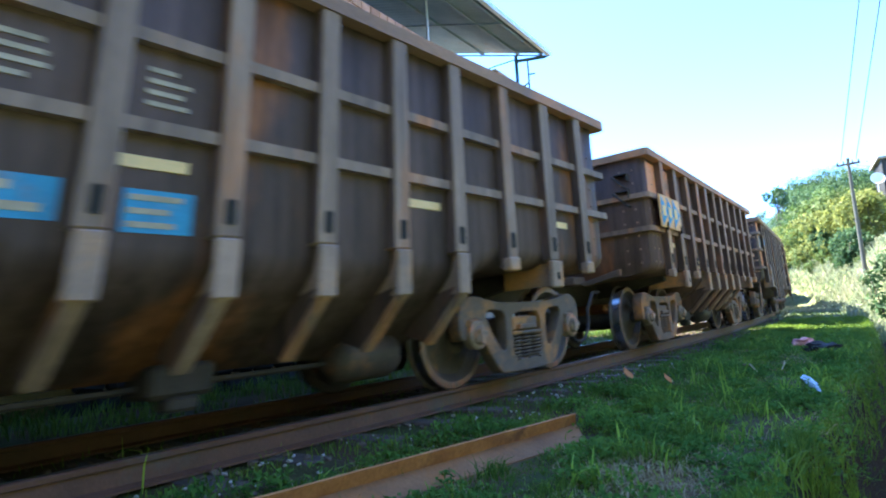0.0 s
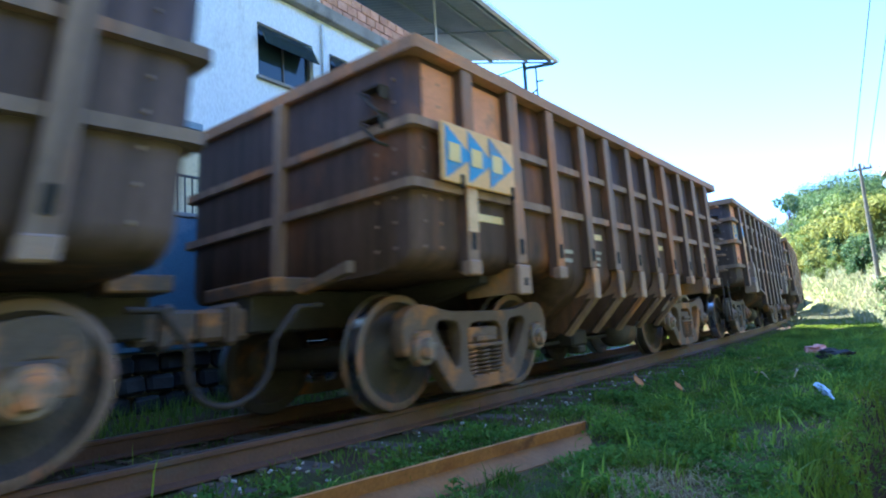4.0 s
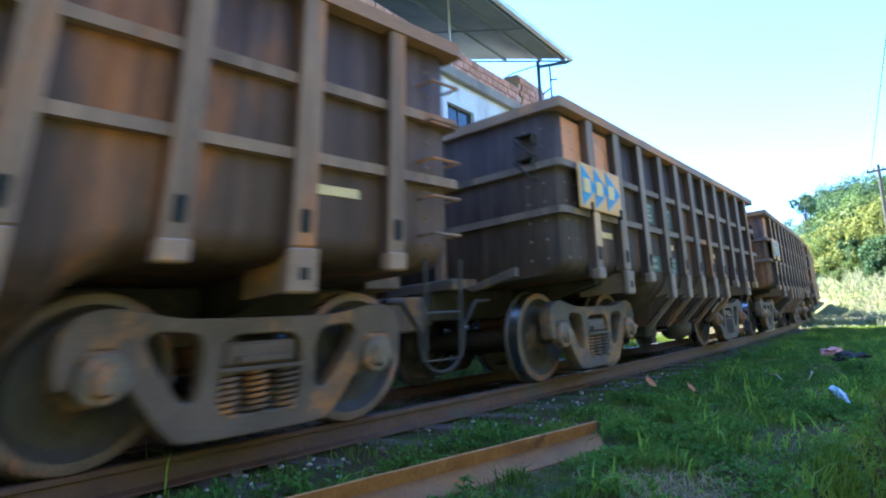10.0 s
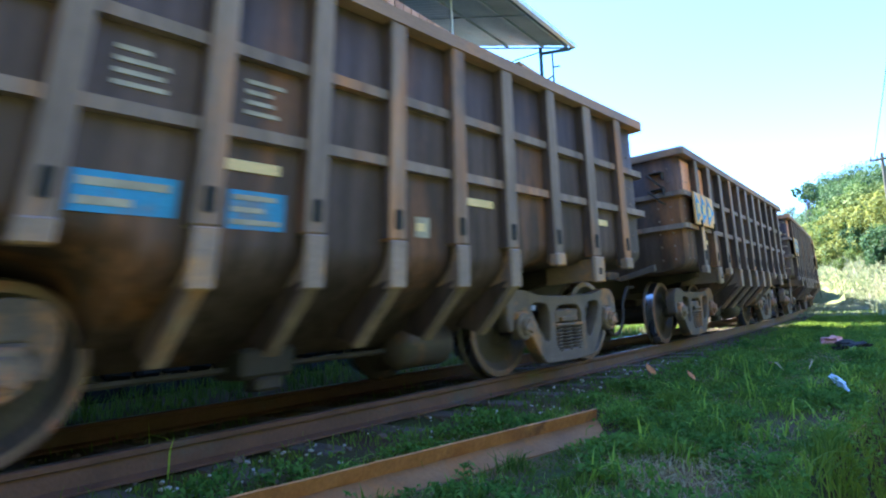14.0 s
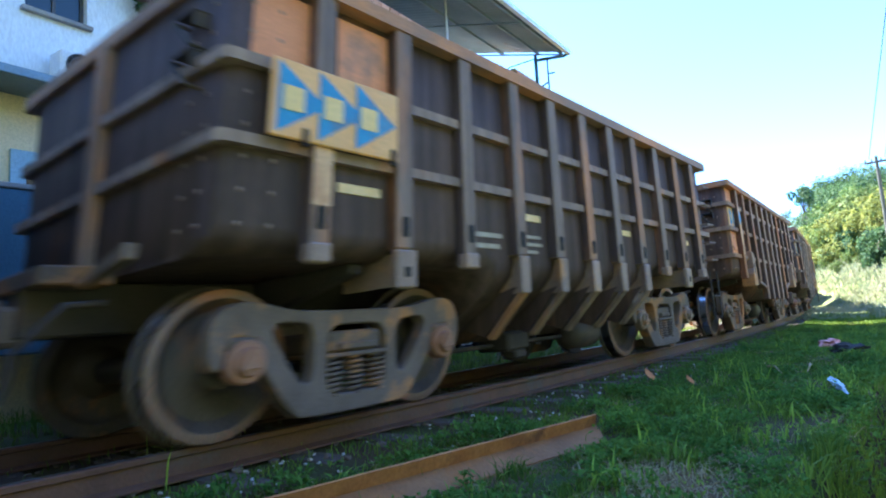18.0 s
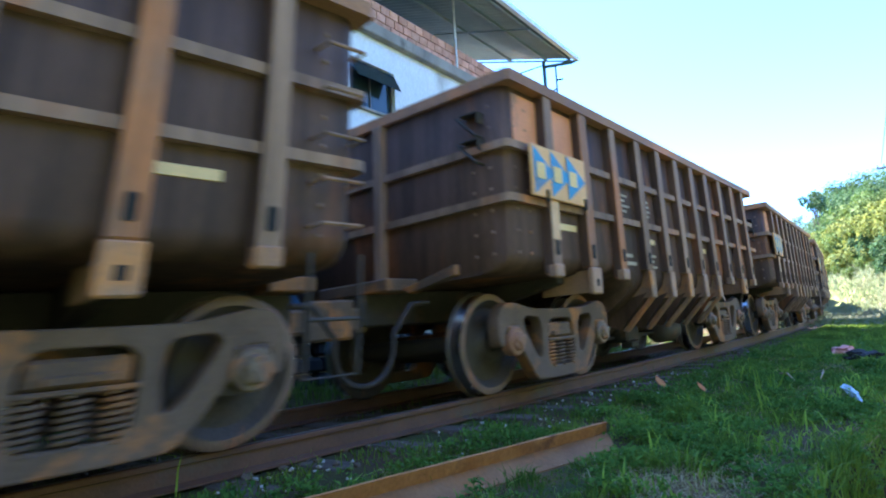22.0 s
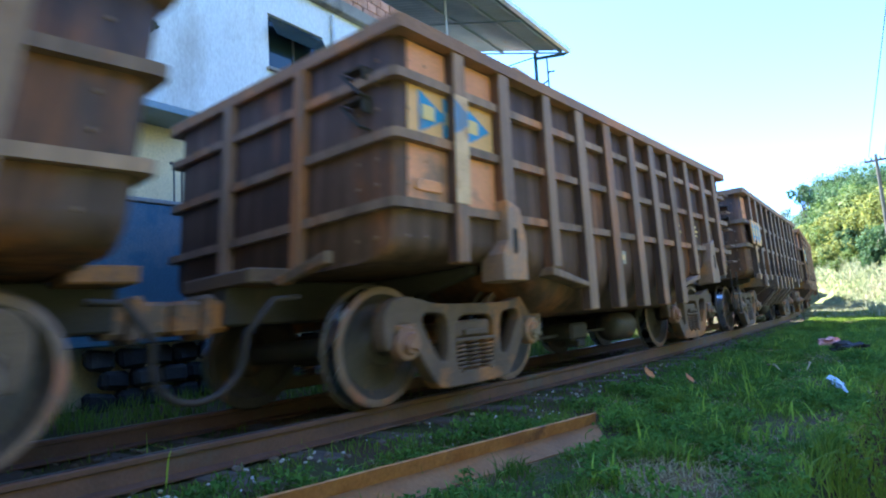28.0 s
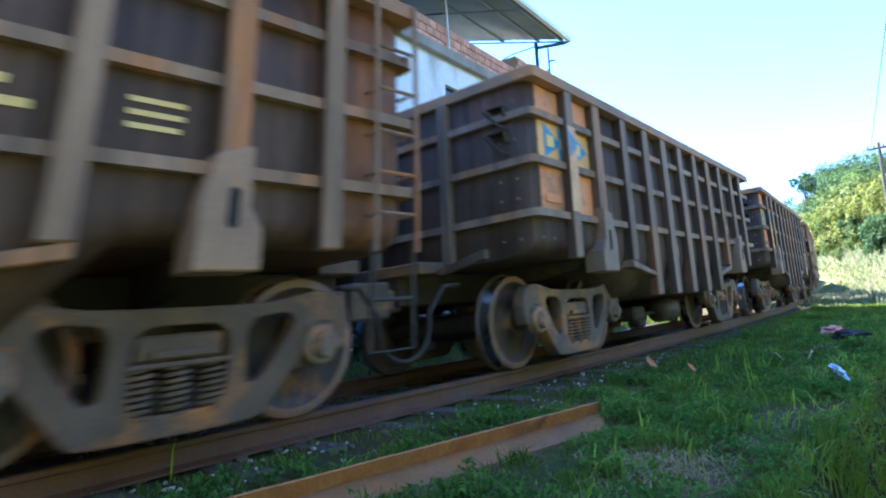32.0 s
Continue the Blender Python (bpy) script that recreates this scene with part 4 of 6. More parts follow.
def hill_house():
    x, y, z = spot(4.6, 66)
    top = 0.53 + 66 * math.tan(radians(9.9))
    h = thing("hilltop_house", "grey rendered house at the top of the hill", "house", at=Matrix.Translation((x, y, 0)) @ pose(0, 0, 0, 0, 0, 12))
    bm = bmesh.new()
    cuboid(bm, (-0.6, 0, z - 0.5), (7.0, 6.0, top - 0.35), 0.02)
    part("wall", bm, M_RUBBLE, h, "grey-green rendered wall")
    bm = bmesh.new()
    cuboid(bm, (-0.9, -0.4, top - 0.35), (7.3, 6.3, top - 0.15), 0.02)
    part("roof", bm, M_CONCRETE, h)
    bm = bmesh.new()
    tube(bm, [(0.0, -0.25, top - 0.15), (0.0, -0.25, top + 1.2)], 0.06, 8)
    part("chimney_pipe", bm, M_WALLBLUE, h)
    d = thing("satellite_dish", "white satellite dish on a pole", "satellite dish", at=Matrix.Translation(spot(5.5, 50)[:2] + (7.7,)) @ pose(0, 0, 0, 70, 0, 20))
    bm = bmesh.new()
    lathe(bm, [(0.0, 0.0), (0.02, 0.2), (0.08, 0.42), (0.10, 0.42), (0.035, 0.2), (0.015, 0.0)], n=24, m=Matrix.Rotation(-math.pi / 2, 4, "Y"))
    part("reflector", bm, M_WALLWHITE, d, smooth=40)
    bm = bmesh.new()
    tube(bm, [(0, 0, 0), (0, -0.9, -0.4), (0, -2.4, -0.9), (0, -4.6, -1.7)], 0.035, 6)
    part("mast", bm, M_GALV, d)
    return h


hillside()
wall_plant()
bank_grass()
wires(power_pole())
hill_house()

# ---- grass beside the track ----
blades("near_grass", 90000, bench(1.62, 3.8, 0.3, 16, 1.35), 0.085, 0.0076, M_GRASS, "lush short green grass beside the rail", "grass", 61, 0.8, 0.95,
       lambda x, y: 0.3 + 1.9 * max(0.0, noise.noise(Vector((x * 2.9, y * 2.9, 8.0))) + 0.12), turf=True)
blades("edge_grass", 2600, bench(3.62, 3.92, 0.5, 22, 1.1), 0.17, 0.010, M_GRASS, "longer grass hanging over the ditch edge", "grass", 77, 0.4, 1.6)
blades("rear_grass", 16000, bench(1.6, 3.8, -9, 0.3, 1.0), 0.09, 0.010, M_GRASS, "lush short green grass along the track", "grass", 79, 0.35, 0.8)
blades("scrub_grass", 16000, bench(5.3, 12.0, -14, 27, 1.0), 0.45, 0.03, M_GRASS, "rough green grass on the added bank that blocks sky light", "grass", 81, 0.3, 1.0)
blades("far_grass", 26000, bench(1.5, 4.0, 14, 32, 1.2), 0.11, 0.012, M_GRASS, "lush green grass farther along the track", "grass", 63, 0.3, 0.8)
blades("distant_grass", 12000, bench(1.2, 5.2, 31, 66, 1.0), 0.22, 0.035, M_BANKGRASS, "sunlit grass along the far end of the track", "grass", 64, 0.3, 1.0)
blades("behind_grass", 9000, bench(-3.9, -1.45, 0.5, 20, 1.2), 0.20, 0.011, M_GRASS, "green grass between the track and the house", "grass", 65, 0.2, 0.8)

blades("long_blades", 16, lambda r: (r.gauss(-3.8, 0.15), r.gauss(1.6, 0.14)), 0.26, 0.012, M_TUFT, "a few long grass blades beside the rail", "grass", 83, 0.0, 1.3)
blades("verge_weeds", 3600, bench(1.02, 1.7, 0.6, 20, 1.2), 0.07, 0.008, M_GRASS, "patchy weeds on the soil beside the rail", "grass", 85, 0.4, 1.0)
blades("track_weeds", 2200, bench(-1.2, 1.6, 0.8, 22, 1.0), 0.09, 0.008, M_GRASS, "thin weeds between the rails", "grass", 67, 0.5, 0.9)
blades("tall_tufts", 9000, bench(1.8, 3.65, 1.2, 18, 1.1), 0.155, 0.0125, M_TUFT, "taller tufts of bright grass", "grass", 69, 0.35, 1.25,
       lambda x, y: max(0.25, 2.6 * noise.noise(Vector((x * 3.1, y * 3.1, 3.0)))))
blades("straw", 620, lambda r: (r.gauss(-1.45, 0.2), r.gauss(3.05, 0.24)), 0.075, 0.006, M_DRY, "dry straw lying on the turf", "straw", 71, 0.0, 4.5)


blades("dead_stems", 6500, bench(1.6, 3.7, 1.2, 14, 1.1), 0.06, 0.0055, M_DRY, "short dead grass stems among the turf", "straw", 75, 0.4, 3.0)


def weeds():
    """Low broad-leaved plants, each a rosette of oval leaves."""
    rnd = random.Random(73)
    vs, fs = [], []
    pick = bench(1.55, 3.8, 0.8, 15, 1.25)
    for _ in range(11500):
        x, y = pick(rnd)
        stand = noise.noise(Vector((x * 1.9, y * 1.9, 2.0)))
        if stand < rnd.uniform(-0.3, 0.2) or worn(x, y) > rnd.uniform(-0.08, 0.16):
            continue
        if on_bar(x, y) and rnd.random() < 0.9:
            continue
        z = ground_z(x, y)
        tall = 0.8 + 1.1 * max(0.0, stand)
        for _ in range(rnd.randint(5, 10)):
            a, k = rnd.uniform(0, math.tau), rnd.uniform(0.012, 0.034)
            up = rnd.uniform(0.015, 0.10) * tall
            tip = up * rnd.uniform(0.6, 1.15)
            ca, sa = math.cos(a), math.sin(a)
            b, r = rnd.uniform(0, math.tau), rnd.uniform(0.0, 0.05)
            px, py = x + math.cos(b) * r, y + math.sin(b) * r
            i = len(vs)
            vs += [(px + ca * 0.008, py + sa * 0.008, z + up * 0.75), (px + ca * k - sa * k * 0.45, py + sa * k + ca * k * 0.45, z + up),
                   (px + ca * k * 2, py + sa * k * 2, z + tip), (px + ca * k + sa * k * 0.45, py + sa * k - ca * k * 0.45, z + up)]
            fs.append((i, i + 1, i + 2, i + 3))
    tagged(new("weeds", raw_mesh("weeds", vs, fs, M_WEED)), "low broad-leaved weeds among the grass", "weeds", kind="stuff")


weeds()


def spare_rail():
    """A cut angle bar: one leg lies towards the viewpoint, the other stands up behind."""
    r = thing("steel_angle_bar", "length of bright rusty steel angle bar lying in the grass", "steel bar",
              at=Matrix.Translation((-2.275, 3.83, -0.287)) @ pose(0, 0, 0, 0.4, 24, -6.8))
    shapes = (("upright_leg", [(-0.014, 0.0), (0.086, 0.0), (0.086, 0.012), (-0.014, 0.015)], M_RUSTRAIL, "bright orange rusty leg"),
              ("flat_leg", [(-0.014, 0.0152), (0.002, 0.0152), (-0.002, 0.175), (-0.012, 0.178)], M_RAILFACE, "dull grey-pink rusty leg"))
    for name, prof, mat, label in shapes:
        bm = bmesh.new()
        rings = []
        for k in range(49):
            q = -6.2 + 6.2 * k / 48
            wob = 0.002
            rings.append([bm.verts.new((v + wob * noise.noise(Vector((q * 9, u * 30, v * 30))), q + (-1.0 * v - 0.5 * max(u, 0) if k == 48 else 0.0), u + 2 * wob * noise.noise(Vector((q * 7, v * 30, 3))))) for u, v in prof])
        n = len(prof)
        for a, b in zip(rings, rings[1:]):
            for k in range(n):
                bm.faces.new((a[k], a[(k + 1) % n], b[(k + 1) % n], b[k]))
        bm.faces.new(rings[0])
        bm.faces.new(rings[-1][::-1])
        bmesh.ops.recalc_face_normals(bm, faces=bm.faces[:])
        part(name, bm, mat, r, label)
    return r


spare_rail()


def crumple(name, mat, size, at, seed, label, category, lift=0.0):
    t = bmesh.new()
    bmesh.ops.create_icosphere(t, subdivisions=3, radius=1.0)
    for v in t.verts:
        n = noise.noise(v.co * 1.7 + Vector((seed, 0, 0))) + 0.6 * noise.noise(v.co * 4.1 + Vector((0, seed, 0)))
        v.co *= 0.8 + 0.6 * n
        v.co.x *= size[0]
        v.co.y *= size[1]
        v.co.z *= size[2]
    x, y, turn = at
    ob = part(name, t, mat, at=Matrix.Translation((x, y, ground_z(x, y) + size[2] * 0.4 + lift)) @ pose(0, 0, 0, 0, 0, turn))
    return tagged(ob, label, category)


def litter():
    crumple("plastic_bag", M_LITTER, (0.045, 0.42, 0.035), (-1.32, 6.3, 20), 3, "crumpled pale blue-white plastic sheet in the grass", "litter", lift=0.075)
    crumple("cloth", M_PINK, (0.18, 0.14, 0.09), (-2.31, 11.1, 0), 7, "faded pink cloth lying in the grass", "litter", lift=0.07)
    crumple("dark_bag", M_DARK, (0.30, 0.24, 0.11), (-1.95, 10.5, 30), 9, "dark rubbish bag sunk in the grass", "litter", lift=0.04)
    for x, y, s in ((-3.02, 6.25, 0.085), (-2.6, 6.27, 0.06)):
        bm = bmesh.new()
        pts = [(0, -1.3), (0.5, -0.5), (0.55, 0.2), (0.0, 1.3), (-0.55, 0.2), (-0.5, -0.5)]
        top = [bm.verts.new((s * a, s * b, s * (0.35 * abs(a) + 0.12 * b * b))) for a, b in pts]
        bm.faces.new(top)
        ob = part("dead_leaf", bm, M_DEADLEAF, at=Matrix.Translation((x, y, ground_z(x, y) + 0.095)) @ pose(0, 0, 0, 35, 10, 60))
        so = ob.modifiers.new("thick", "SOLIDIFY")
        so.thickness = 0.004
        tagged(ob, "curled orange dead leaf on the grass", "leaf")
    for (x0, y0), (x1, y1), r in (((-2.28, 7.74), (-1.95, 7.05), 0.012), ((-1.98, 8.3), (-1.8, 7.4), 0.012)):
        bm = bmesh.new()
        a, b = Vector((x0, y0, ground_z(x0, y0) + 0.09)), Vector((x1, y1, ground_z(x1, y1) + 0.08))
        tube(bm, [a, a.lerp(b, 0.4) + Vector((0.02, 0, 0.03)), b], [r, r * 0.9, r * 0.5], 6)
        tagged(part("stick", bm, M_DRY), "pale dry stick lying in the grass", "stick")


litter()


def edge_posts():
    """Old stumps of timber along the broken edge of the bench."""
    rnd = random.Random(81)
    for k in range(5):
        s = 3.25 + 2.7 * k
        w = on_track(s, EDGE + 0.06, 0)
        bm = bmesh.new()
        h = rnd.uniform(0.40, 0.52)
        cuboid(bm, (-0.055, -0.07, -0.15), (0.055, 0.07, h), 0.018)
        for v in bm.verts:
            v.co += Vector((noise.noise(v.co * 6 + Vector((k, 0, 0))), noise.noise(v.co * 6 + Vector((0, k, 0))), 0)) * 0.015
        ob = part("edge_post", bm, M_POST, at=Matrix.Translation((w.x, w.y, ground_z(w.x + 0.3, w.y) + 0.05)) @ pose(0, 0, 0, rnd.uniform(-6, 6), rnd.uniform(-4, 8), rnd.uniform(-30, 30)))
        tagged(ob, "dark rotting timber post at the ditch edge", "post", "edge posts")


edge_posts()

# ---- bricks and stones, which can be told apart ----
bm = bmesh.new()
cuboid(bm, (-0.05, -0.137, -0.088), (0.05, 0.137, 0.088), 0.006)
brick_mesh = mesh_of("brick", bm, M_BRICK)
rnd = random.Random(91)
for row in range(3):
    u = -3.0 - 0.145 * (row % 2)
    while u < 9.0:
        part("brick", brick_mesh, None, house_ob, at=pose(-0.03 + rnd.uniform(-.006, .006), u, 6.652 + 0.195 * row, 0, rnd.uniform(-1, 1), rnd.uniform(-1.5, 1.5)))
        u += 0.29
for row in range(5):
    u = 9.30 + 0.145 * (row % 2)
    while u < 10.85:
        part("brick", brick_mesh, None, house_ob, at=pose(-0.05 + rnd.uniform(-.006, .006), u, 6.655 + 0.195 * row, 0, rnd.uniform(-1, 1), rnd.uniform(-1.5, 1.5)))
        u += 0.29
stone_shapes = []
for k in range(5):
    t = bmesh.new()
    cuboid(t, (-0.09, -0.17, -0.12), (0.09, 0.17, 0.12), 0.05)
    for v in t.verts:
        v.co += Vector([noise.noise(v.co * 5 + Vector((k * 3.1, j * 2.0, 0))) * 0.035 for j in range(3)])
    stone_shapes.append(mesh_of("stone", t, M_RUBBLE))
for row in range(3):
    u = -3.0 + 0.17 * (row % 2)
    while u < 11.0:
        part("stone", stone_shapes[rnd.randrange(5)], None, garden_ob, at=pose(0.42 + rnd.uniform(-.03, .03), u, -0.28 + 0.245 * row, rnd.uniform(-6, 6), 0, rnd.uniform(-8, 8)))
        u += 0.36

# ---- wagons ----
L, BODY, HW, TOP = 9.987, 4.21, 1.564, 2.81   # coupler to coupler, half the body, half its width, its top
BOGIE, BASE, WHEEL = 2.11, 0.864, 0.457      # bogie from the coupler plane, half its wheelbase, wheel radius
SKIN = 1.452
# where the ribs stand, from the middle of the wagon outwards: the bays are wider over the bogies
RIBS = {"A": (0.0, 0.68, 1.36, 2.10, 2.84, 3.57), "B": (0.0, 0.695, 1.39, 2.10, 2.87, 3.53)}


def rib_at(kind, n):
    """The place of rib n, from 1 to 11, along the wagon."""
    return math.copysign(RIBS[kind][abs(n - 6)], n - 6)



def shell(kind):
    """The open tub: deep between the bogies, shallow above them, with rounded corners."""
    deep = 0.40 if kind == "A" else 0.58
    knee = 1.06 if kind == "A" else 1.12
    flat = 0.66 if kind == "A" else 1.0
    # the ends of the deep part curve over the wheels
    curve = [(2.10, 0.0), (1.92, 0.06), (1.78, 0.20), (1.69, 0.45), (1.64, 0.75), (1.63, 1.0)] if kind == "A" else [(2.42, 0.0), (2.21, 0.45), (2.0, 1.0)]
    ends = [(4.21, 1.33, 0), (4.18, 1.415, 0), (4.10, SKIN, 0)]
    half = ends + [(y, SKIN, k) for y, k in curve]
    st = [(-y, w, k) for y, w, k in half] + half[::-1]
    bm = bmesh.new()
    rings = []
    for y, w, k in st:
        zb = 1.04 + (deep - 1.04) * k
        zk = 1.20 + (knee - 1.20) * k
        xb = w - 0.22 + (flat - w + 0.22) * k
        bow = [(math.sin(q), 1 - math.cos(q)) for q in (0.4, 0.8, 1.2, 1.571)]
        if kind == "A":
            bow = [(a + (c - a) * k, b + (d - b) * k) for (a, b), (c, d) in zip(bow, ((0.16, 0.04), (0.38, 0.22), (0.68, 0.58), (1.0, 1.0)))]
        half = [(w, TOP - 0.06), (w, 1.9), (w, zk)] + [(w + (xb - w) * b, zk + (zb - zk) * a) for a, b in bow]
        ring = [(x, z) for x, z in half] + [(-x, z) for x, z in half[::-1]]
        rings.append([bm.verts.new((x, y, z)) for x, z in ring])
    for p, q in zip(rings, rings[1:]):
        for i in range(len(p) - 1):
            bm.faces.new((p[i], p[i + 1], q[i + 1], q[i]))
    for r, flip in ((rings[0], False), (rings[-1], True)):
        bm.faces.new(r[::-1] if not flip else r)
    bmesh.ops.recalc_face_normals(bm, faces=bm.faces[:])
    return bm


def rounded_ring(w, h, r, n=5):
    pts = []
    for cx, cy, a0 in ((w - r, h - r, 0), (-w + r, h - r, 90), (-w + r, -h + r, 180), (w - r, -h + r, 270)):
        pts += [(cx + r * math.cos(radians(a0 + 90 * k / n)), cy + r * math.sin(radians(a0 + 90 * k / n))) for k in range(n + 1)]
    return pts


def band(bm, outer, inner, z0, z1):
    """A flat band of steel round the body between two closed lines."""
    n = len(outer)
    v = [[bm.verts.new((x, y, z)) for x, y in ring] for ring, z in ((outer, z0), (outer, z1), (inner, z1), (inner, z0))]
    for k in range(4):
        p, q = v[k], v[(k + 1) % 4]
        for i in range(n):
            bm.faces.new((p[i], p[(i + 1) % n], q[(i + 1) % n], q[i]))
    bmesh.ops.recalc_face_normals(bm, faces=bm.faces[:])


def make_shapes():
    """Meshes that all the wagons share."""
    S = {}
    for kind in "AB":
        S["shell" + kind] = mesh_of("tub", shell(kind), M_BODY, 40)
    bm = bmesh.new()
    band(bm, rounded_ring(HW, BODY + 0.06, 0.05), rounded_ring(HW - 0.15, BODY - 0.09, 0.03), TOP - 0.105, TOP)
    S["rim"] = mesh_of("top_rim", bm, M_RIM, 30)
    # ribs: x is outwards, z up, hung at the top
    for name, w, zb in (("rib_short", 0.075, 1.01), ("rib_pad", 0.085, 1.10), ("rib_A", 0.078, 1.115), ("rib_B", 0.092, 0.60)):
        bm = bmesh.new()
        cuboid(bm, (SKIN - 0.01, -w, zb), (HW - 0.012, w, TOP - 0.10), 0.012)
        # the ribs' side faces take the darker body steel, which paints in their shade
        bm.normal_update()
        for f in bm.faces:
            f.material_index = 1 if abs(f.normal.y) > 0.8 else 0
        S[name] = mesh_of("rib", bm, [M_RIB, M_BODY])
    # short ribs of the first kind end in a pale shoe with a slot above
    bm = bmesh.new()
    cuboid(bm, (SKIN + 0.03, -0.082, 0.985), (HW + 0.004, 0.082, 1.105), 0.012)
    S["shoe_short"] = mesh_of("rib_shoe", bm, M_PALE)
    bm = bmesh.new()
    cuboid(bm, (HW - 0.035, -0.072, 0.79), (HW + 0.006, 0.072, 1.112), 0.01)
    cuboid(bm, (SKIN - 0.16, -0.010, 0.80), (HW - 0.046, 0.010, 1.11))
    S["shoe_long"] = mesh_of("rib_shoe", bm, M_PALE)
    bm = bmesh.new()
    prism(bm, [(HW - 0.005, 0.795), (HW - 0.05, 0.815), (1.15, 0.44), (1.20, 0.42)], -0.046, 0.046, "y", 0.006)
    flange = len(bm.faces)
    prism(bm, [(HW - 0.09, 0.86), (1.20, 0.80), (0.90, 0.52), (1.12, 0.45)], -0.012, 0.012, "y")
    for f in list(bm.faces)[flange:]:
        f.material_index = 1
    S["knee"] = mesh_of("knee_brace", bm, [M_RIB, M_BODY])
    bm = bmesh.new()
    prism(bm, [(-0.022, 1.185), (0.022, 1.185), (0.034, 1.20), (0.034, 1.31), (0.022, 1.325), (-0.022, 1.325), (-0.034, 1.31), (-0.034, 1.20)], HW - 0.012, HW - 0.006, "x")
    S["slot"] = mesh_of("rib_slot", bm, M_DARK)
    # jacking pads
    bm = bmesh.new()
    cuboid(bm, (HW - 0.05, -0.10, 0.835), (HW + 0.008, 0.10, 1.095), 0.012)
    cuboid(bm, (SKIN - 0.5, -0.02, 0.86), (HW - 0.051, 0.02, 1.08))
    S["padA"] = mesh_of("jacking_pad", bm, M_PALE)
    bm = bmesh.new()
    prism(bm, [(-0.18, 0.88), (0.18, 0.88), (0.18, 1.22), (0.10, 1.50), (-0.10, 1.56), (-0.10, 1.22), (-0.18, 1.10)], SKIN - 0.1, HW + 0.018, "x", 0.01)
    S["padB"] = mesh_of("jacking_pad", bm, M_PALE)
    bm = bmesh.new()
    prism(bm, [(0.035 * math.cos(a), 1.21 + (0.075 if math.sin(a) > 0 else -0.075) + 0.035 * math.sin(a)) for a in [k * math.tau / 14 for k in range(14)]], HW + 0.016, HW + 0.021, "x")
    S["padholeB"] = mesh_of("pad_hole", bm, M_DARK)
    bm = bmesh.new()
    cuboid(bm, (HW + 0.006, -0.03, 0.91), (HW + 0.011, 0.03, 0.98), 0.0)
    S["padholeA"] = mesh_of("pad_hole", bm, M_DARK)
    # belts run round the body between the ribs
    for kind, levels in (("A", (2.145, 1.665)), ("B", (2.385, 1.925, 1.425))):
        for k, z in enumerate(levels):
            bm = bmesh.new()
            band(bm, rounded_ring(HW - 0.05, BODY + 0.055, 0.07), rounded_ring(SKIN - 0.02, BODY - 0.02, 0.10), z - 0.035, z + 0.035)
            S["belt%s%d" % (kind, k)] = mesh_of("belt", bm, M_RIB, 30)
    bm = bmesh.new()
    cuboid(bm, (-0.06, BODY - 0.01, 1.06), (0.06, BODY + 0.085, TOP - 0.10), 0.012)
    S["end_post"] = mesh_of("end_post", bm, M_RIB)
    # sloped gusset under the third rib of the straight-ribbed kind
    bm = bmesh.new()
    prism(bm, [(-0.08, 1.02), (0.62, 0.88), (0.62, 0.83), (-0.08, 0.94)], SKIN - 0.2, HW - 0.02, "x", 0.008)
    S["gusset"] = mesh_of("gusset", bm, M_RIB)
    # underframe
    bm = bmesh.new()
    cuboid(bm, (-0.16, -4.62, 0.70), (0.16, 4.62, 1.03), 0.015)
    S["frame"] = mesh_of("centre_sill", bm, M_UNDER)
    bm = bmesh.new()
    prism(bm, [(-1.25, 1.04), (1.25, 1.04), (1.25, 0.97), (0.4, 0.80), (-0.4, 0.80), (-1.25, 0.97)], -0.07, 0.07, "y", 0.01)
    S["cross"] = mesh_of("cross_beam", bm, M_UNDER)
    bm = bmesh.new()
    cuboid(bm, (-0.11, 4.55, 0.66), (0.11, 4.99, 0.90), 0.03)
    cuboid(bm, (-0.17, 4.70, 0.62), (0.17, 4.80, 0.94), 0.03)
    S["drawbar"] = mesh_of("drawbar", bm, M_CAST)
    bm = bmesh.new()
    cuboid(bm, (-0.10, 4.50, 0.66), (0.10, 4.80, 0.88), 0.03)
    prism(bm, [(-0.20, 4.78), (0.16, 4.78), (0.20, 4.96), (0.06, 5.06), (-0.02, 4.95), (-0.14, 5.05), (-0.22, 4.95)], 0.60, 0.94, "z", 0.02)
    S["coupler"] = mesh_of("coupler", bm, M_CAST)
    # brake gear
    bm = bmesh.new()
    lathe(bm, [(-0.33, 0), (-0.33, 0.08), (-0.30, 0.15), (-0.24, 0.185), (0.24, 0.185), (0.30, 0.15), (0.33, 0.08), (0.33, 0)], n=20, m=Matrix.Rotation(math.pi / 2, 4, "Z"))
    S["tank"] = mesh_of("air_tank", bm, M_WHEEL, 40)
    bm = bmesh.new()
    cuboid(bm, (-0.20, -0.20, -0.06), (0.20, 0.20, 0.14), 0.03)
    cuboid(bm, (0.05, -0.10, -0.14), (0.22, 0.10, -0.05), 0.02)
    tube(bm, [(0, -1.4, 0.0), (0, 1.4, 0.02)], 0.022, 6)
    S["valve"] = mesh_of("brake_valve", bm, M_UNDER)
    bm = bmesh.new()
    pts = [(0.62, 4.30, 0.86), (0.62, 4.50, 0.85)]
    for k in range(13):
        a = math.pi * k / 12
        pts.append((0.62, 4.993 - 0.30 * math.cos(a), 0.62 - 0.40 * math.sin(a) ** 0.7))
    pts += [(0.62, 5.49, 0.85), (0.62, 5.69, 0.86)]
    tube(bm, pts, 0.023, 8)
    S["hose"] = mesh_of("brake_hose", bm, M_HOSE, 50)
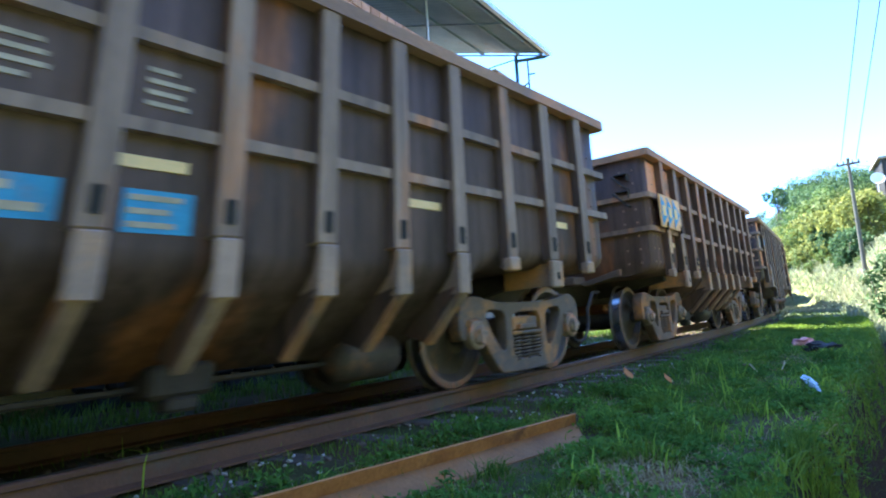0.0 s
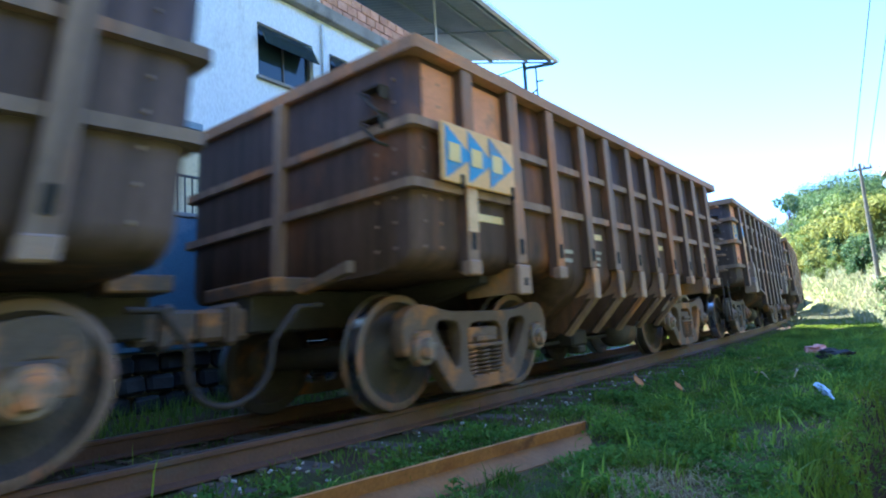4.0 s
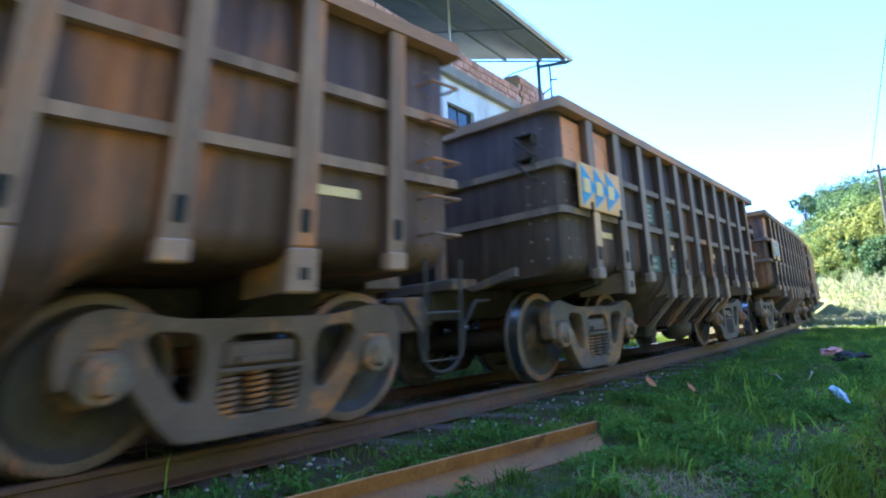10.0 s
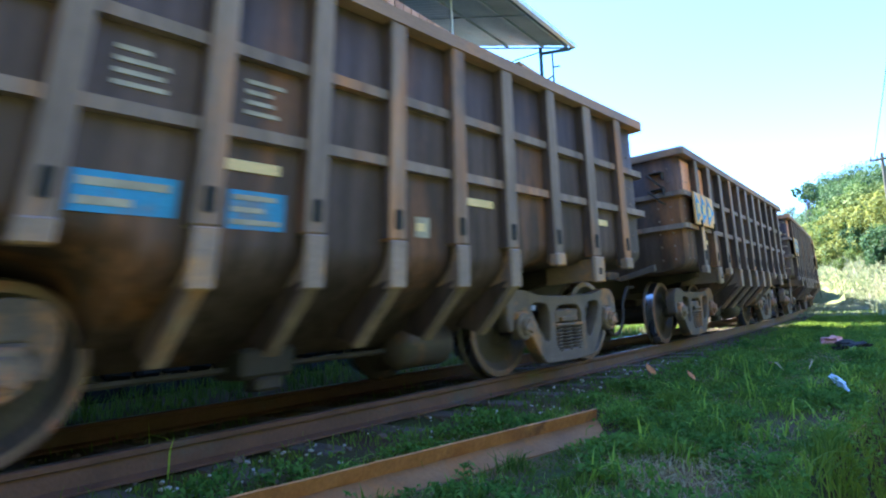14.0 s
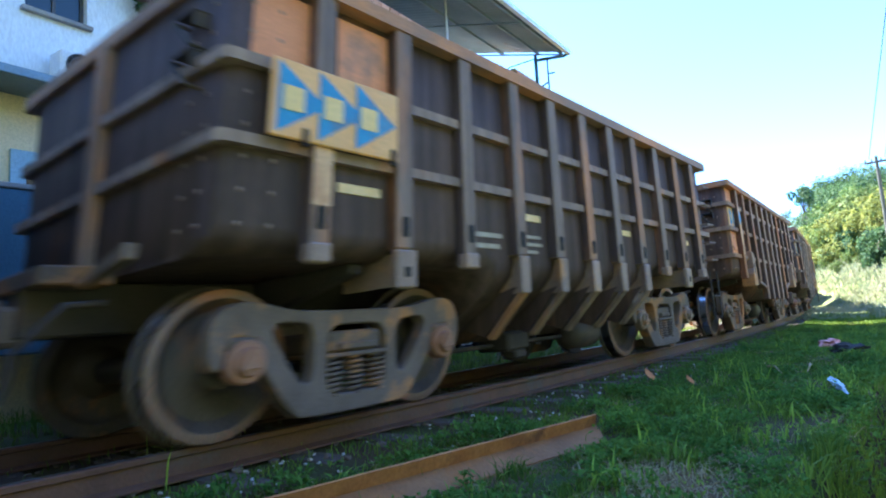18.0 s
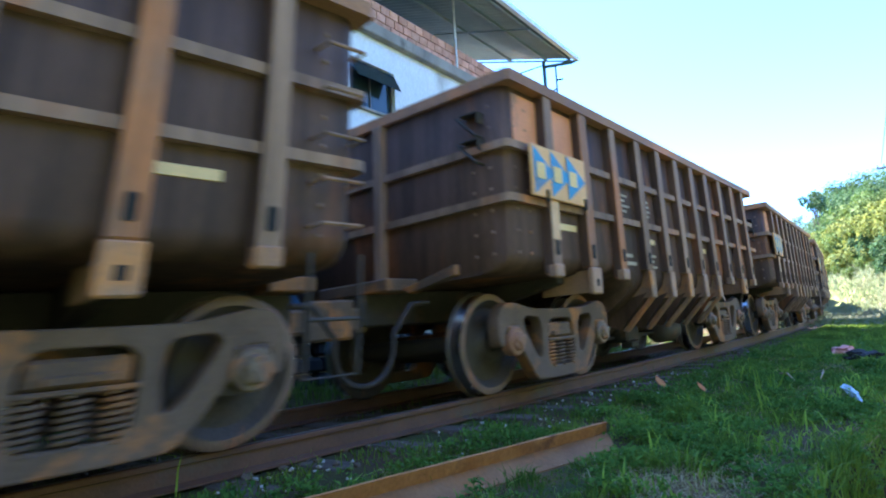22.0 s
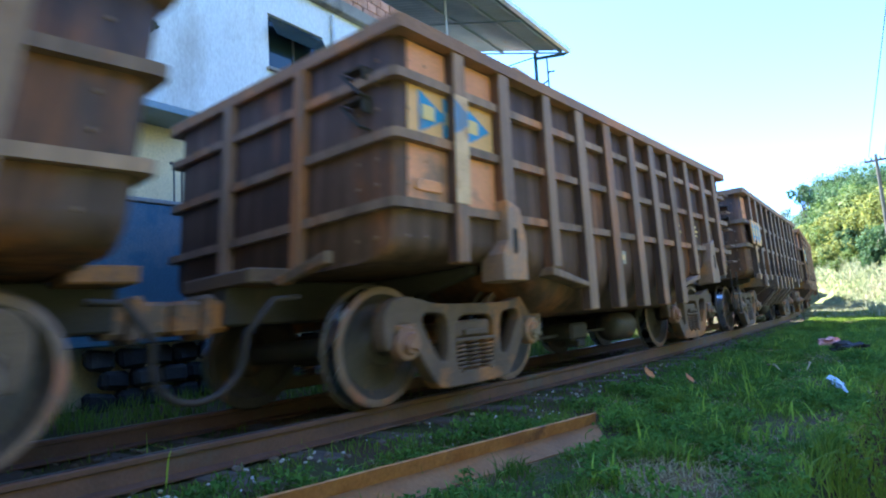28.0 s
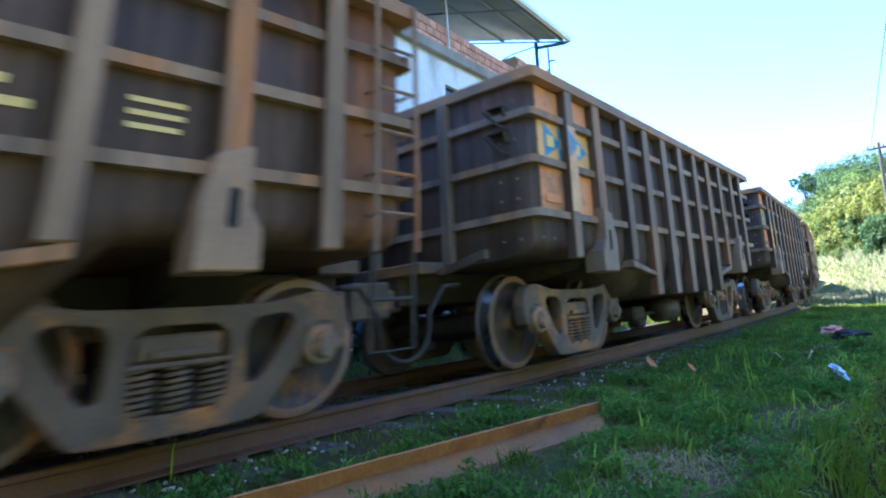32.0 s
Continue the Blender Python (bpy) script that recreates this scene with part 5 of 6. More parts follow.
    # steps and grips
    bm = bmesh.new()
    for z in (2.44, 2.19):
        tube(bm, [(1.02, -BODY, z + 0.03), (1.03, -BODY - 0.10, z + 0.03), (1.22, -BODY - 0.10, z - 0.17), (1.23, -BODY, z - 0.18)], 0.013, 6)
        cuboid(bm, (1.06, -BODY - 0.11, z + 0.035), (1.25, -BODY + 0.005, z + 0.05), 0.004)
        cuboid(bm, (1.235, -BODY - 0.10, z - 0.06), (1.25, -BODY + 0.005, z + 0.034), 0.004)
    S["grip"] = mesh_of("grab_iron", bm, M_UNDER)
    bm = bmesh.new()
    tube(bm, [(HW - 0.02, 3.84, 1.08), (HW - 0.02, 3.84, 0.38), (HW - 0.02, 4.20, 0.38), (HW - 0.02, 4.20, 1.08)], 0.014, 6)
    tube(bm, [(HW - 0.02, 3.84, 0.70), (HW - 0.02, 4.20, 0.70)], 0.013, 6)
    S["ladder"] = mesh_of("stirrup_ladder", bm, M_UNDER)
    bm = bmesh.new()
    tube(bm, [(SKIN, 3.87, 0), (HW + 0.03, 3.87, 0), (HW + 0.03, 4.15, 0), (SKIN, 4.15, 0)], 0.013, 6)
    S["rung"] = mesh_of("rung", bm, M_RIB)
    # bolt heads along the corner seams
    bm = bmesh.new()
    for k in range(9):
        z = 1.20 + 0.19 * k
        for y in (-4.06, -3.86, 3.95):
            lathe(bm, [(SKIN - 0.003, 0.017), (SKIN + 0.008, 0.015), (SKIN + 0.012, 0.0)], n=6, m=Matrix.Translation((0, y, z)))
        for x in (1.30, 1.12):
            t = Matrix.Translation((x, -BODY, z)) @ Matrix.Rotation(-math.pi / 2, 4, "Z")
            lathe(bm, [(-0.003, 0.017), (0.008, 0.015), (0.012, 0.0)], n=6, m=t)
    S["rivets"] = mesh_of("rivets", bm, M_RIB)
    # logo board and strips
    bm = bmesh.new()
    cuboid(bm, (HW - 0.012, -3.985, 1.69), (HW + 0.016, -2.945, 2.17), 0.008)
    S["boardA"] = mesh_of("sign_board", bm, M_CREAM)
    bm = bmesh.new()
    cuboid(bm, (SKIN - 0.002, -0.22, 1.455), (SKIN + 0.008, 0.16, 1.52), 0.002)
    S["strip"] = mesh_of("reflector_strip", bm, M_STRIP)
    bm = bmesh.new()
    cuboid(bm, (HW + 0.002, -0.018, 1.655), (HW + 0.034, 0.018, 1.765), 0.004)
    S["clip"] = mesh_of("clip", bm, M_DARK)
    bm = bmesh.new()
    cuboid(bm, (-0.46, -4.64, 0.985), (0.46, -BODY - 0.02, 1.10), 0.012)
    S["platform"] = mesh_of("end_platform", bm, M_CAST)
    bm = bmesh.new()
    prism(bm, [(1.06, 1.14), (1.06, 1.05), (0.55, 0.95), (0.47, 1.0)], -4.46, -4.38, "y", 0.006)
    S["strut"] = mesh_of("end_strut", bm, M_CAST)
    bm = bmesh.new()
    prism(bm, rounded_ring(0.16, 0.045, 0.04, 3), SKIN + 0.004, SKIN + 0.022, "x", 0.006)
    S["plate"] = mesh_of("builder_plate", bm, M_ORANGE)
    # paint panels of the straight-ribbed kind
    for name, y0, y1, z0, z1, mat in (("paint0", -4.08, -3.58, 1.965, 2.345, M_CREAM), ("paint1", -3.42, -2.88, 1.965, 2.345, M_CREAM),
                                      ("paint2", -4.08, -3.58, 1.465, 1.885, M_ORANGE), ("paint3", -3.42, -2.88, 1.465, 1.885, M_ORANGE),
                                      ("paint6", -4.08, -3.58, 2.425, 2.69, M_ORANGE), ("paint7", -3.42, -2.88, 2.425, 2.69, M_ORANGE),
                                      ("paint4", -4.08, -3.58, 2.19, 2.66, M_ORANGE), ("paint5", -3.42, -2.88, 2.19, 2.66, M_ORANGE)):
        bm = bmesh.new()
        cuboid(bm, (SKIN - 0.002, y0 + 0.02, z0), (SKIN + 0.006, y1 - 0.02, z1))
        S[name] = mesh_of("paint_panel", bm, mat)
    return S


def logo(parent, x, y0, z0, w, h):
    """Three blue arrowheads that point along the wagon, each with a pale yellow bar shape on it."""
    for k in range(3):
        a = y0 + w * k * 0.31
        bm = bmesh.new()
        prism(bm, [(a, z0), (a, z0 + h), (a + w * 0.37, z0 + h * 0.5)], x + 0.002 * k, x + 0.004 + 0.002 * k, "x")
        part("arrow", bm, M_BLUE, parent, "faded blue painted arrowhead")
        bm = bmesh.new()
        cuboid(bm, (x + 0.008, a + w * 0.035, z0 + h * 0.33), (x + 0.011, a + w * 0.19, z0 + h * 0.67))
        part("bar", bm, M_YELLOW, parent, "pale yellow painted bar")


def soften(poly, k):
    """Cuts each corner of a closed line twice."""
    for _ in range(2):
        out = []
        for (x0, y0), (x1, y1) in zip(poly, poly[1:] + poly[:1]):
            out += [(x0 + (x1 - x0) * k, y0 + (y1 - y0) * k), (x1 - (x1 - x0) * k, y1 - (y1 - y0) * k)]
        poly = out
    return poly


def casting(name, loops, x0, x1, mat):
    """A plate with rounded edges from closed lines in y and z; the inner lines are holes."""
    cu = bpy.data.curves.new(name, "CURVE")
    cu.dimensions, cu.fill_mode = "2D", "BOTH"
    cu.bevel_depth, cu.bevel_resolution = 0.014, 1
    cu.extrude = (x1 - x0) / 2 - 0.014
    for loop in loops:
        sp = cu.splines.new("POLY")
        sp.points.add(len(loop) - 1)
        for q, (y, z) in zip(sp.points, loop):
            q.co = (y, z, 0, 1)
        sp.use_cyclic_u = True
    ob = bpy.data.objects.new(name, cu)
    me = bpy.data.meshes.new_from_object(ob)
    bpy.data.objects.remove(ob)
    me.transform(Matrix(((0, 0, 1, (x0 + x1) / 2), (1, 0, 0, 0), (0, 1, 0, 0), (0, 0, 0, 1))))
    me.name = name
    me.materials.clear()
    me.materials.append(mat)
    me.polygons.foreach_set("use_smooth", [True] * len(me.polygons))
    me.set_sharp_from_angle(angle=radians(38))
    return me


def bogie_shapes(S):
    # one casting: an outline with the spring opening and two rounded triangular windows
    x0, x1 = 1.02, 1.15
    half = [(0.40, 0.085), (0.50, 0.115), (0.735, 0.42), (0.77, 0.43), (0.775, 0.56), (0.82, 0.615), (0.96, 0.615), (1.0, 0.56), (1.005, 0.43), (1.055, 0.43),
            (1.08, 0.56), (1.078, 0.66), (1.03, 0.75), (0.93, 0.795), (0.80, 0.79), (0.62, 0.75), (0.45, 0.725)]
    edge = half + [(-y, z) for y, z in half[::-1]]
    opening = soften([(-0.272, 0.178), (-0.272, 0.655), (0.272, 0.655), (0.272, 0.178)], 0.15)
    window = soften([(0.355, 0.28), (0.355, 0.665), (0.65, 0.695), (0.715, 0.61), (0.47, 0.27)], 0.19)
    S["side_frame"] = casting("side_frame", [soften(edge, 0.25), opening, window, [(-y, z) for y, z in window]], x0, x1, M_CAST)
    bm = bmesh.new()
    prism(bm, [(-0.10, 0.44), (0.10, 0.44), (0.115, 0.60), (-0.115, 0.60)], x0 - 0.02, x1 + 0.02, "x", 0.02)
    S["adapter"] = mesh_of("bearing_adapter", bm, M_CAST, 35)
    bm = bmesh.new()
    pts = [(1.09 + 0.068 * math.cos(k * math.tau / 9), 0.068 * math.sin(k * math.tau / 9), 0.185 + 0.24 * k / 63) for k in range(64)]
    tube(bm, pts, 0.0125, 5)
    S["spring"] = mesh_of("spring", bm, M_CAST, 60)
    bm = bmesh.new()
    cuboid(bm, (-1.13, -0.235, 0.455), (1.13, 0.235, 0.60), 0.02)
    cuboid(bm, (-1.165, -0.27, 0.425), (1.165, 0.27, 0.455), 0.008)
    cuboid(bm, (1.10, -0.16, 0.47), (1.17, 0.16, 0.52), 0.01)
    cuboid(bm, (-0.3, -0.3, 0.58), (0.3, 0.3, 0.70), 0.03)
    S["bolster"] = mesh_of("bolster", bm, M_CAST)
    bm = bmesh.new()
    for k in (-1, 1):
        cuboid(bm, (-0.75, k * 0.36 - 0.03, 0.30), (0.75, k * 0.36 + 0.03, 0.38), 0.01)
        for j in (-1, 1):
            cuboid(bm, (j * HALF - 0.06, k * 0.44 - 0.03, 0.24), (j * HALF + 0.06, k * 0.44 + 0.02, 0.56), 0.02)
    S["brake_beam"] = mesh_of("brake_beam", bm, M_UNDER)
    # wheelset
    bm = bmesh.new()
    lathe(bm, [(-1.20, 0), (-1.20, 0.055), (-0.92, 0.075), (-0.90, 0.095), (0.90, 0.095), (0.92, 0.075), (1.20, 0.055), (1.20, 0)], n=14)
    S["axle"] = mesh_of("wheelset", bm, M_UNDER, 40)
    bm = bmesh.new()
    r = WHEEL
    # tread and flange outline, from the inner side of the rim to the outer one
    lathe(bm, [(-0.085, r - 0.07), (-0.085, r + 0.020), (-0.072, r + 0.028), (-0.055, r + 0.018), (-0.047, r + 0.002)], n=40)
    lathe(bm, [(0.066, r - 0.062), (0.045, r - 0.078), (0.0, r - 0.13), (0.012, 0.20), (0.055, 0.155), (0.085, 0.145), (0.085, 0.08)], n=40)
    lathe(bm, [(-0.085, r - 0.07), (-0.055, r - 0.085), (-0.022, r - 0.13), (-0.012, 0.20), (-0.07, 0.15), (-0.085, 0.09)], n=40)
    S["wheel"] = mesh_of("wheel", bm, M_WHEEL, 40)
    bm = bmesh.new()
    lathe(bm, [(-0.047, r + 0.002), (0.060, r - 0.004)], n=40)
    rim = bmesh.new()
    lathe(rim, [(0.060, r - 0.004), (0.066, r - 0.012), (0.066, r - 0.062)], n=40)
    S["rim_face"] = mesh_of("rim_face", rim, M_RIMFACE, 40)
    S["tread"] = mesh_of("tread", bm, M_TREAD, 60)
    bm = bmesh.new()
    lathe(bm, [(1.10, 0.0), (1.10, 0.128), (1.18, 0.128), (1.195, 0.115), (1.195, 0.088), (1.215, 0.084), (1.225, 0.075), (1.225, 0.0)], n=22)
    prism(bm, [(0.075 * math.cos(k * math.tau / 12) * (1 if k % 4 < 2 else 0.55), 0.075 * math.sin(k * math.tau / 12) * (1 if k % 4 < 2 else 0.55)) for k in range(12)], 1.22, 1.243, "x", 0.004)
    S["cap"] = mesh_of("bearing_cap", bm, M_CAP, 40)
    S["cap_red"] = S["cap"].copy()
    S["cap_red"].materials[0] = M_CAP_RED
    return S


SHAPES = bogie_shapes(make_shapes())
FLIP = pose(0, 0, 0, 0, 0, 180)


def wagon(kind, even, marked, label):
    S = SHAPES
    w = thing("ore_wagon", label, "freight wagon", "ore train")
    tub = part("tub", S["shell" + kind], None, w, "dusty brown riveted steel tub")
    so = tub.modifiers.new("plate", "SOLIDIFY")
    so.thickness, so.offset = 0.02, -1
    part("top_rim", S["rim"], None, w)
    for side in (1, -1):
        turn = Matrix.Identity(4) if side == 1 else FLIP
        for n in range(1, 12):
            at = turn @ Matrix.Translation((0, rib_at(kind, n), 0))
            long = 4 <= n <= 8
            pad = n in (2, 10)
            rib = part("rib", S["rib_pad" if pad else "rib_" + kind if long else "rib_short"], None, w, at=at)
            if side == -1:
                continue
            if kind == "A":
                part("slot", S["slot"], None, rib)
                if long:
                    part("rib_shoe", S["shoe_long"], None, rib, "pale worn steel shoe")
                    part("knee_brace", S["knee"], None, rib, "brace that slants in under the tub")
                elif not pad:
                    part("rib_shoe", S["shoe_short"], None, rib, "pale worn steel shoe")
            if pad:
                p = part("jacking_pad", S["pad" + kind], None, w, "pale steel jacking pad", at=at @ (Matrix.Identity(4) if n == 2 else Matrix.Scale(-1, 4, (0, 1, 0)) if kind == "B" else Matrix.Identity(4)))
                part("pad_hole", S["padhole" + kind], None, p)
            if kind == "B" and n in (3, 9):
                part("gusset", S["gusset"], None, w, at=at @ (Matrix.Identity(4) if n == 3 else Matrix.Scale(-1, 4, (0, 1, 0))))
    for k in range(2 if kind == "A" else 3):
        part("belt", S["belt%s%d" % (kind, k)], None, w)
    for m in (Matrix.Identity(4), FLIP):
        for x in ((0.0,) if kind == "A" else (-0.5, 0.5)):
            part("end_post", S["end_post"], None, w, at=m @ Matrix.Translation((x, 0, 0)))
    part("centre_sill", S["frame"], None, w, "dark steel centre sill")
    for y in (-3.0, 3.0):
        part("cross_beam", S["cross"], None, w, at=Matrix.Translation((0, y, 0)))
    for m in (Matrix.Identity(4), FLIP):
        part("end_platform", S["platform"], None, w, "steel platform at the end of the frame", at=m)
    part("end_strut", S["strut"], None, w, "slanting strut under the end")
    part("grab_iron", S["grip"], None, w, "steel grab irons on the end")
    part("drawbar" if not even else "coupler", S["drawbar" if not even else "coupler"], None, w)
    part("drawbar" if even else "coupler", S["drawbar" if even else "coupler"], None, w, at=FLIP)
    part("brake_hose", S["hose"], None, w, "looped brake hose")
    if even:
        lad = part("stirrup_ladder", S["ladder"], None, w, "thin steel ladder at the corner")
        for z in (1.25, 1.52, 1.80, 2.10, 2.40):
            part("rung", S["rung"], None, lad, at=Matrix.Translation((0, 0, z)))
    if even and not marked:
        for y in (3.84, 4.20):
            bm = bmesh.new()
            tube(bm, [(HW + 0.02, y, 1.0), (HW + 0.02, y, TOP - 0.02)], 0.016, 6)
            part("ladder_post", bm, M_RIB, w, "tall ladder post at the corner")
    part("rivets", S["rivets"], None, w, "rows of bolt heads at the corner")["kind"] = "stuff"
    part("air_tank", S["tank"], None, w, at=pose(0.75, 1.02 if kind == "A" else 0.88, 0.38))
    part("brake_valve", S["valve"], None, w, at=pose(0.7, -0.5, 0.34))
    # strips and sign
    if kind == "A":
        for y in (-3.15, -1.05, 1.05, 3.15):
            part("reflector_strip", S["strip"], None, w, "pale reflective strip", at=Matrix.Translation((0, y, 0)))
        if marked:
            bm = bmesh.new()
            cuboid(bm, (HW - 0.013, -3.57 - 0.072, 1.33), (HW - 0.009, -3.57 + 0.072, 1.69))
            part("paint_panel", bm, M_RIBPAINT, w, "rust-stained cream paint on the rib")
            board = part("sign_board", S["boardA"], None, w, "cream sign board with blue arrowheads")
            logo(board, HW + 0.017, -3.95, 1.71, 0.98, 0.44)
            for y in (-3.74, -3.0):
                part("clip", S["clip"], None, board, "dark clip that holds the board", at=Matrix.Translation((0, y, 0)))
            for nm in ("paint4", "paint5"):
                part("paint_panel", S[nm], None, w, "rust-orange primer patch")
    elif marked:
        bm = bmesh.new()
        cuboid(bm, (HW - 0.013, -3.53 - 0.088, 1.465), (HW - 0.008, -3.53 + 0.088, 2.34))
        part("paint_panel", bm, M_RIBPAINT, w, "rust-stained cream paint on the rib")
        for nm in ("paint0", "paint1", "paint2", "paint3", "paint6", "paint7"):
            part("paint_panel", S[nm], None, w, "faded cream and orange paint panel")
        part("builder_plate", S["plate"], None, w, "small raised oval plate", at=Matrix.Translation((0, -3.84, 1.585)))
        bm = bmesh.new()
        prism(bm, [(-3.616, 2.01), (-3.616, 2.30), (-3.444, 2.20), (-3.444, 2.11)], HW - 0.009, HW - 0.006, "x")
        part("arrow", bm, M_BLUE, w, "faded blue painted arrowhead")
        sign = part("sign", S["paint0"], None, w, "painted blue arrowheads", at=Matrix.Translation((0.001, 0, 0)))
        logo(sign, SKIN + 0.008, -3.94, 1.985, 0.93, 0.34)
    else:
        for nm in ("paint2", "paint3"):
            part("paint_panel", S[nm], None, w, "rust-orange paint panel")
    # bogies and wheels
    for end in (-1, 1):
        y = end * (L / 2 - BOGIE)
        b = part("bogie", S["bolster"], None, w, "three-piece bogie with coil springs", at=Matrix.Translation((0, y, 0)))
        for m in (Matrix.Identity(4), FLIP):
            side = part("side_frame", S["side_frame"], None, b, "dusty cast steel side frame", at=m)
            if m is not FLIP:
                for k in (-BASE, BASE):
                    part("bearing_adapter", S["adapter"], None, b, at=Matrix.Translation((0, k, 0)))
            for k in ((-0.19, 0.0, 0.19) if m is not FLIP else (0.0,)):
                part("spring", S["spring"], None, b, "steel coil spring", at=m @ Matrix.Translation((0, k, 0)))
        part("brake_beam", S["brake_beam"], None, b)
        for k in (-1, 1):
            ws = part("wheelset", S["axle"], None, w, "axle with two flanged steel wheels", at=Matrix.Translation((0, y + k * BASE, WHEEL)))
            for m in (Matrix.Identity(4), FLIP):
                c = m @ Matrix.Translation((HALF, 0, 0))
                part("wheel", S["wheel"], None, ws, at=c)
                part("tread", S["tread"], None, ws, "polished steel tread", at=c)
                if m is not FLIP:
                    part("rim_face", S["rim_face"], None, ws, "worn rusty rim of the wheel", at=c)
                part("bearing_cap", S["cap"], None, ws, at=m)
    return w


# which wagons of the train have the straight long ribs, and which of those bear no sign
STRAIGHT = {1, 2, 5, 6, 13, 14, 21, 22, 31, 32, 35, 36, 37, 38}
PLAIN = {35, 36}
FIRST, LAST = -2, 43


def marks(w, i):
    """Notices painted on single wagons: coloured panels with pale bars, none of which can be read."""
    rnd = random.Random(i)
    kind = "B" if i in STRAIGHT else "A"

    def panel(bay, z, width, height, mat, bars, bar_mat, pale=True):
        y = (rib_at(kind, bay) + rib_at(kind, bay + 1)) / 2
        p = w
        if mat is not M_BODY:
            bm = bmesh.new()
            cuboid(bm, (SKIN - 0.002, y - width / 2, z - height / 2), (SKIN + 0.004, y + width / 2, z + height / 2))
            p = part("notice", bm, mat, w, "painted notice panel")
        for k in range(bars):
            zz = z + height * (0.5 - (k + 0.6) / (bars + 0.2))
            a = -width * 0.44
            b = a + width * rnd.uniform(0.5, 0.86)
            bm = bmesh.new()
            cuboid(bm, (SKIN - 0.002, y + a, zz - height * 0.2 / bars), (SKIN + 0.007, y + b, zz + height * 0.2 / bars))
            part("lettering_bar", bm, bar_mat, p)

    if kind == "A":
        blue = i in (-1, 15, 34)
        teal = i in (3, 7, 11, 18, 28)
        mat = M_BLUE if blue else M_TEAL if teal else M_BODY
        ink = M_MARK if blue or teal or i % 3 else M_YELLOW
        panel(3, 1.24 if not blue else 1.26, 0.50, 0.20, mat, 2, ink)
        panel(4, 1.24, 0.36, 0.22, mat, 3, ink)
        if i in (12, 34):
            for bay in (3, 4):
                panel(bay, 1.90, 0.34, 0.32, M_TEAL, 4, M_MARK)
        elif i != 7 and (teal or i % 2):
            teal = i in (3, 11, 18, 33)
            panel(3, 1.90, 0.34, 0.26, M_TEAL if teal else M_BODY, 4, M_MARK)
            panel(4, 1.90, 0.30, 0.26, M_TEAL if teal else M_BODY, 4, M_MARK)
        if i % 3 == 0:
            panel(6, 1.24, 0.15, 0.15, M_MARK, 1, M_STRIP)
        if i % 4 == 1:
            panel(7, 1.28, 0.14, 0.16, M_YELLOW, 1, M_DARK)
    else:
        blue = i == 1
        mat = M_BLUE if blue else M_BODY
        panel(8, 1.68, 0.44, 0.22, mat, 2, M_MARK if i % 2 else M_YELLOW)
        panel(9, 1.68, 0.34, 0.22, mat, 3, M_YELLOW)
        panel(5, 1.18, 0.13, 0.15, M_MARK, 1, M_STRIP)
        if blue:
            for bay in (3, 4):
                panel(bay, 1.67, 0.46, 0.36, M_TEAL, 4, M_MARK)


# how the dust and rust of one wagon differ from the next
TONES = [(1.0, 1.0, 1.0), (1.15, 0.98, 0.84), (0.86, 0.88, 0.92), (1.05, 0.93, 0.8), (0.92, 0.95, 0.98)]


def build_train():
    kinds, out = {}, {}
    for i in range(FIRST, LAST + 1):
        kind = "B" if i in STRAIGHT else "A"
        key = (kind, i % 2 == 0, i not in PLAIN)
        if key not in kinds:
            label = "dust-brown steel ore wagon with %s" % ("knee-braced ribs and sign board" if kind == "A" else "long straight ribs and painted sign" if key[2] else "long straight ribs and orange panels")
            kinds[key] = w = wagon(*key, label)
            out[i] = w
        else:
            out[i] = copy_thing(kinds[key], Matrix.Identity(4))
    rnd = random.Random(4)
    for i, w in out.items():
        marks(w, i)
        shade = TONES[rnd.randrange(len(TONES))]
        for c in w.children_recursive:
            c.color = (*shade, 1)
        for c in w.children:
            if c.name.startswith("wheelset") and rnd.random() < 0.13:
                for d in c.children:
                    if d.name.startswith("bearing_cap"):
                        d.data = SHAPES["cap_red"]
    return out


TRAIN = build_train()


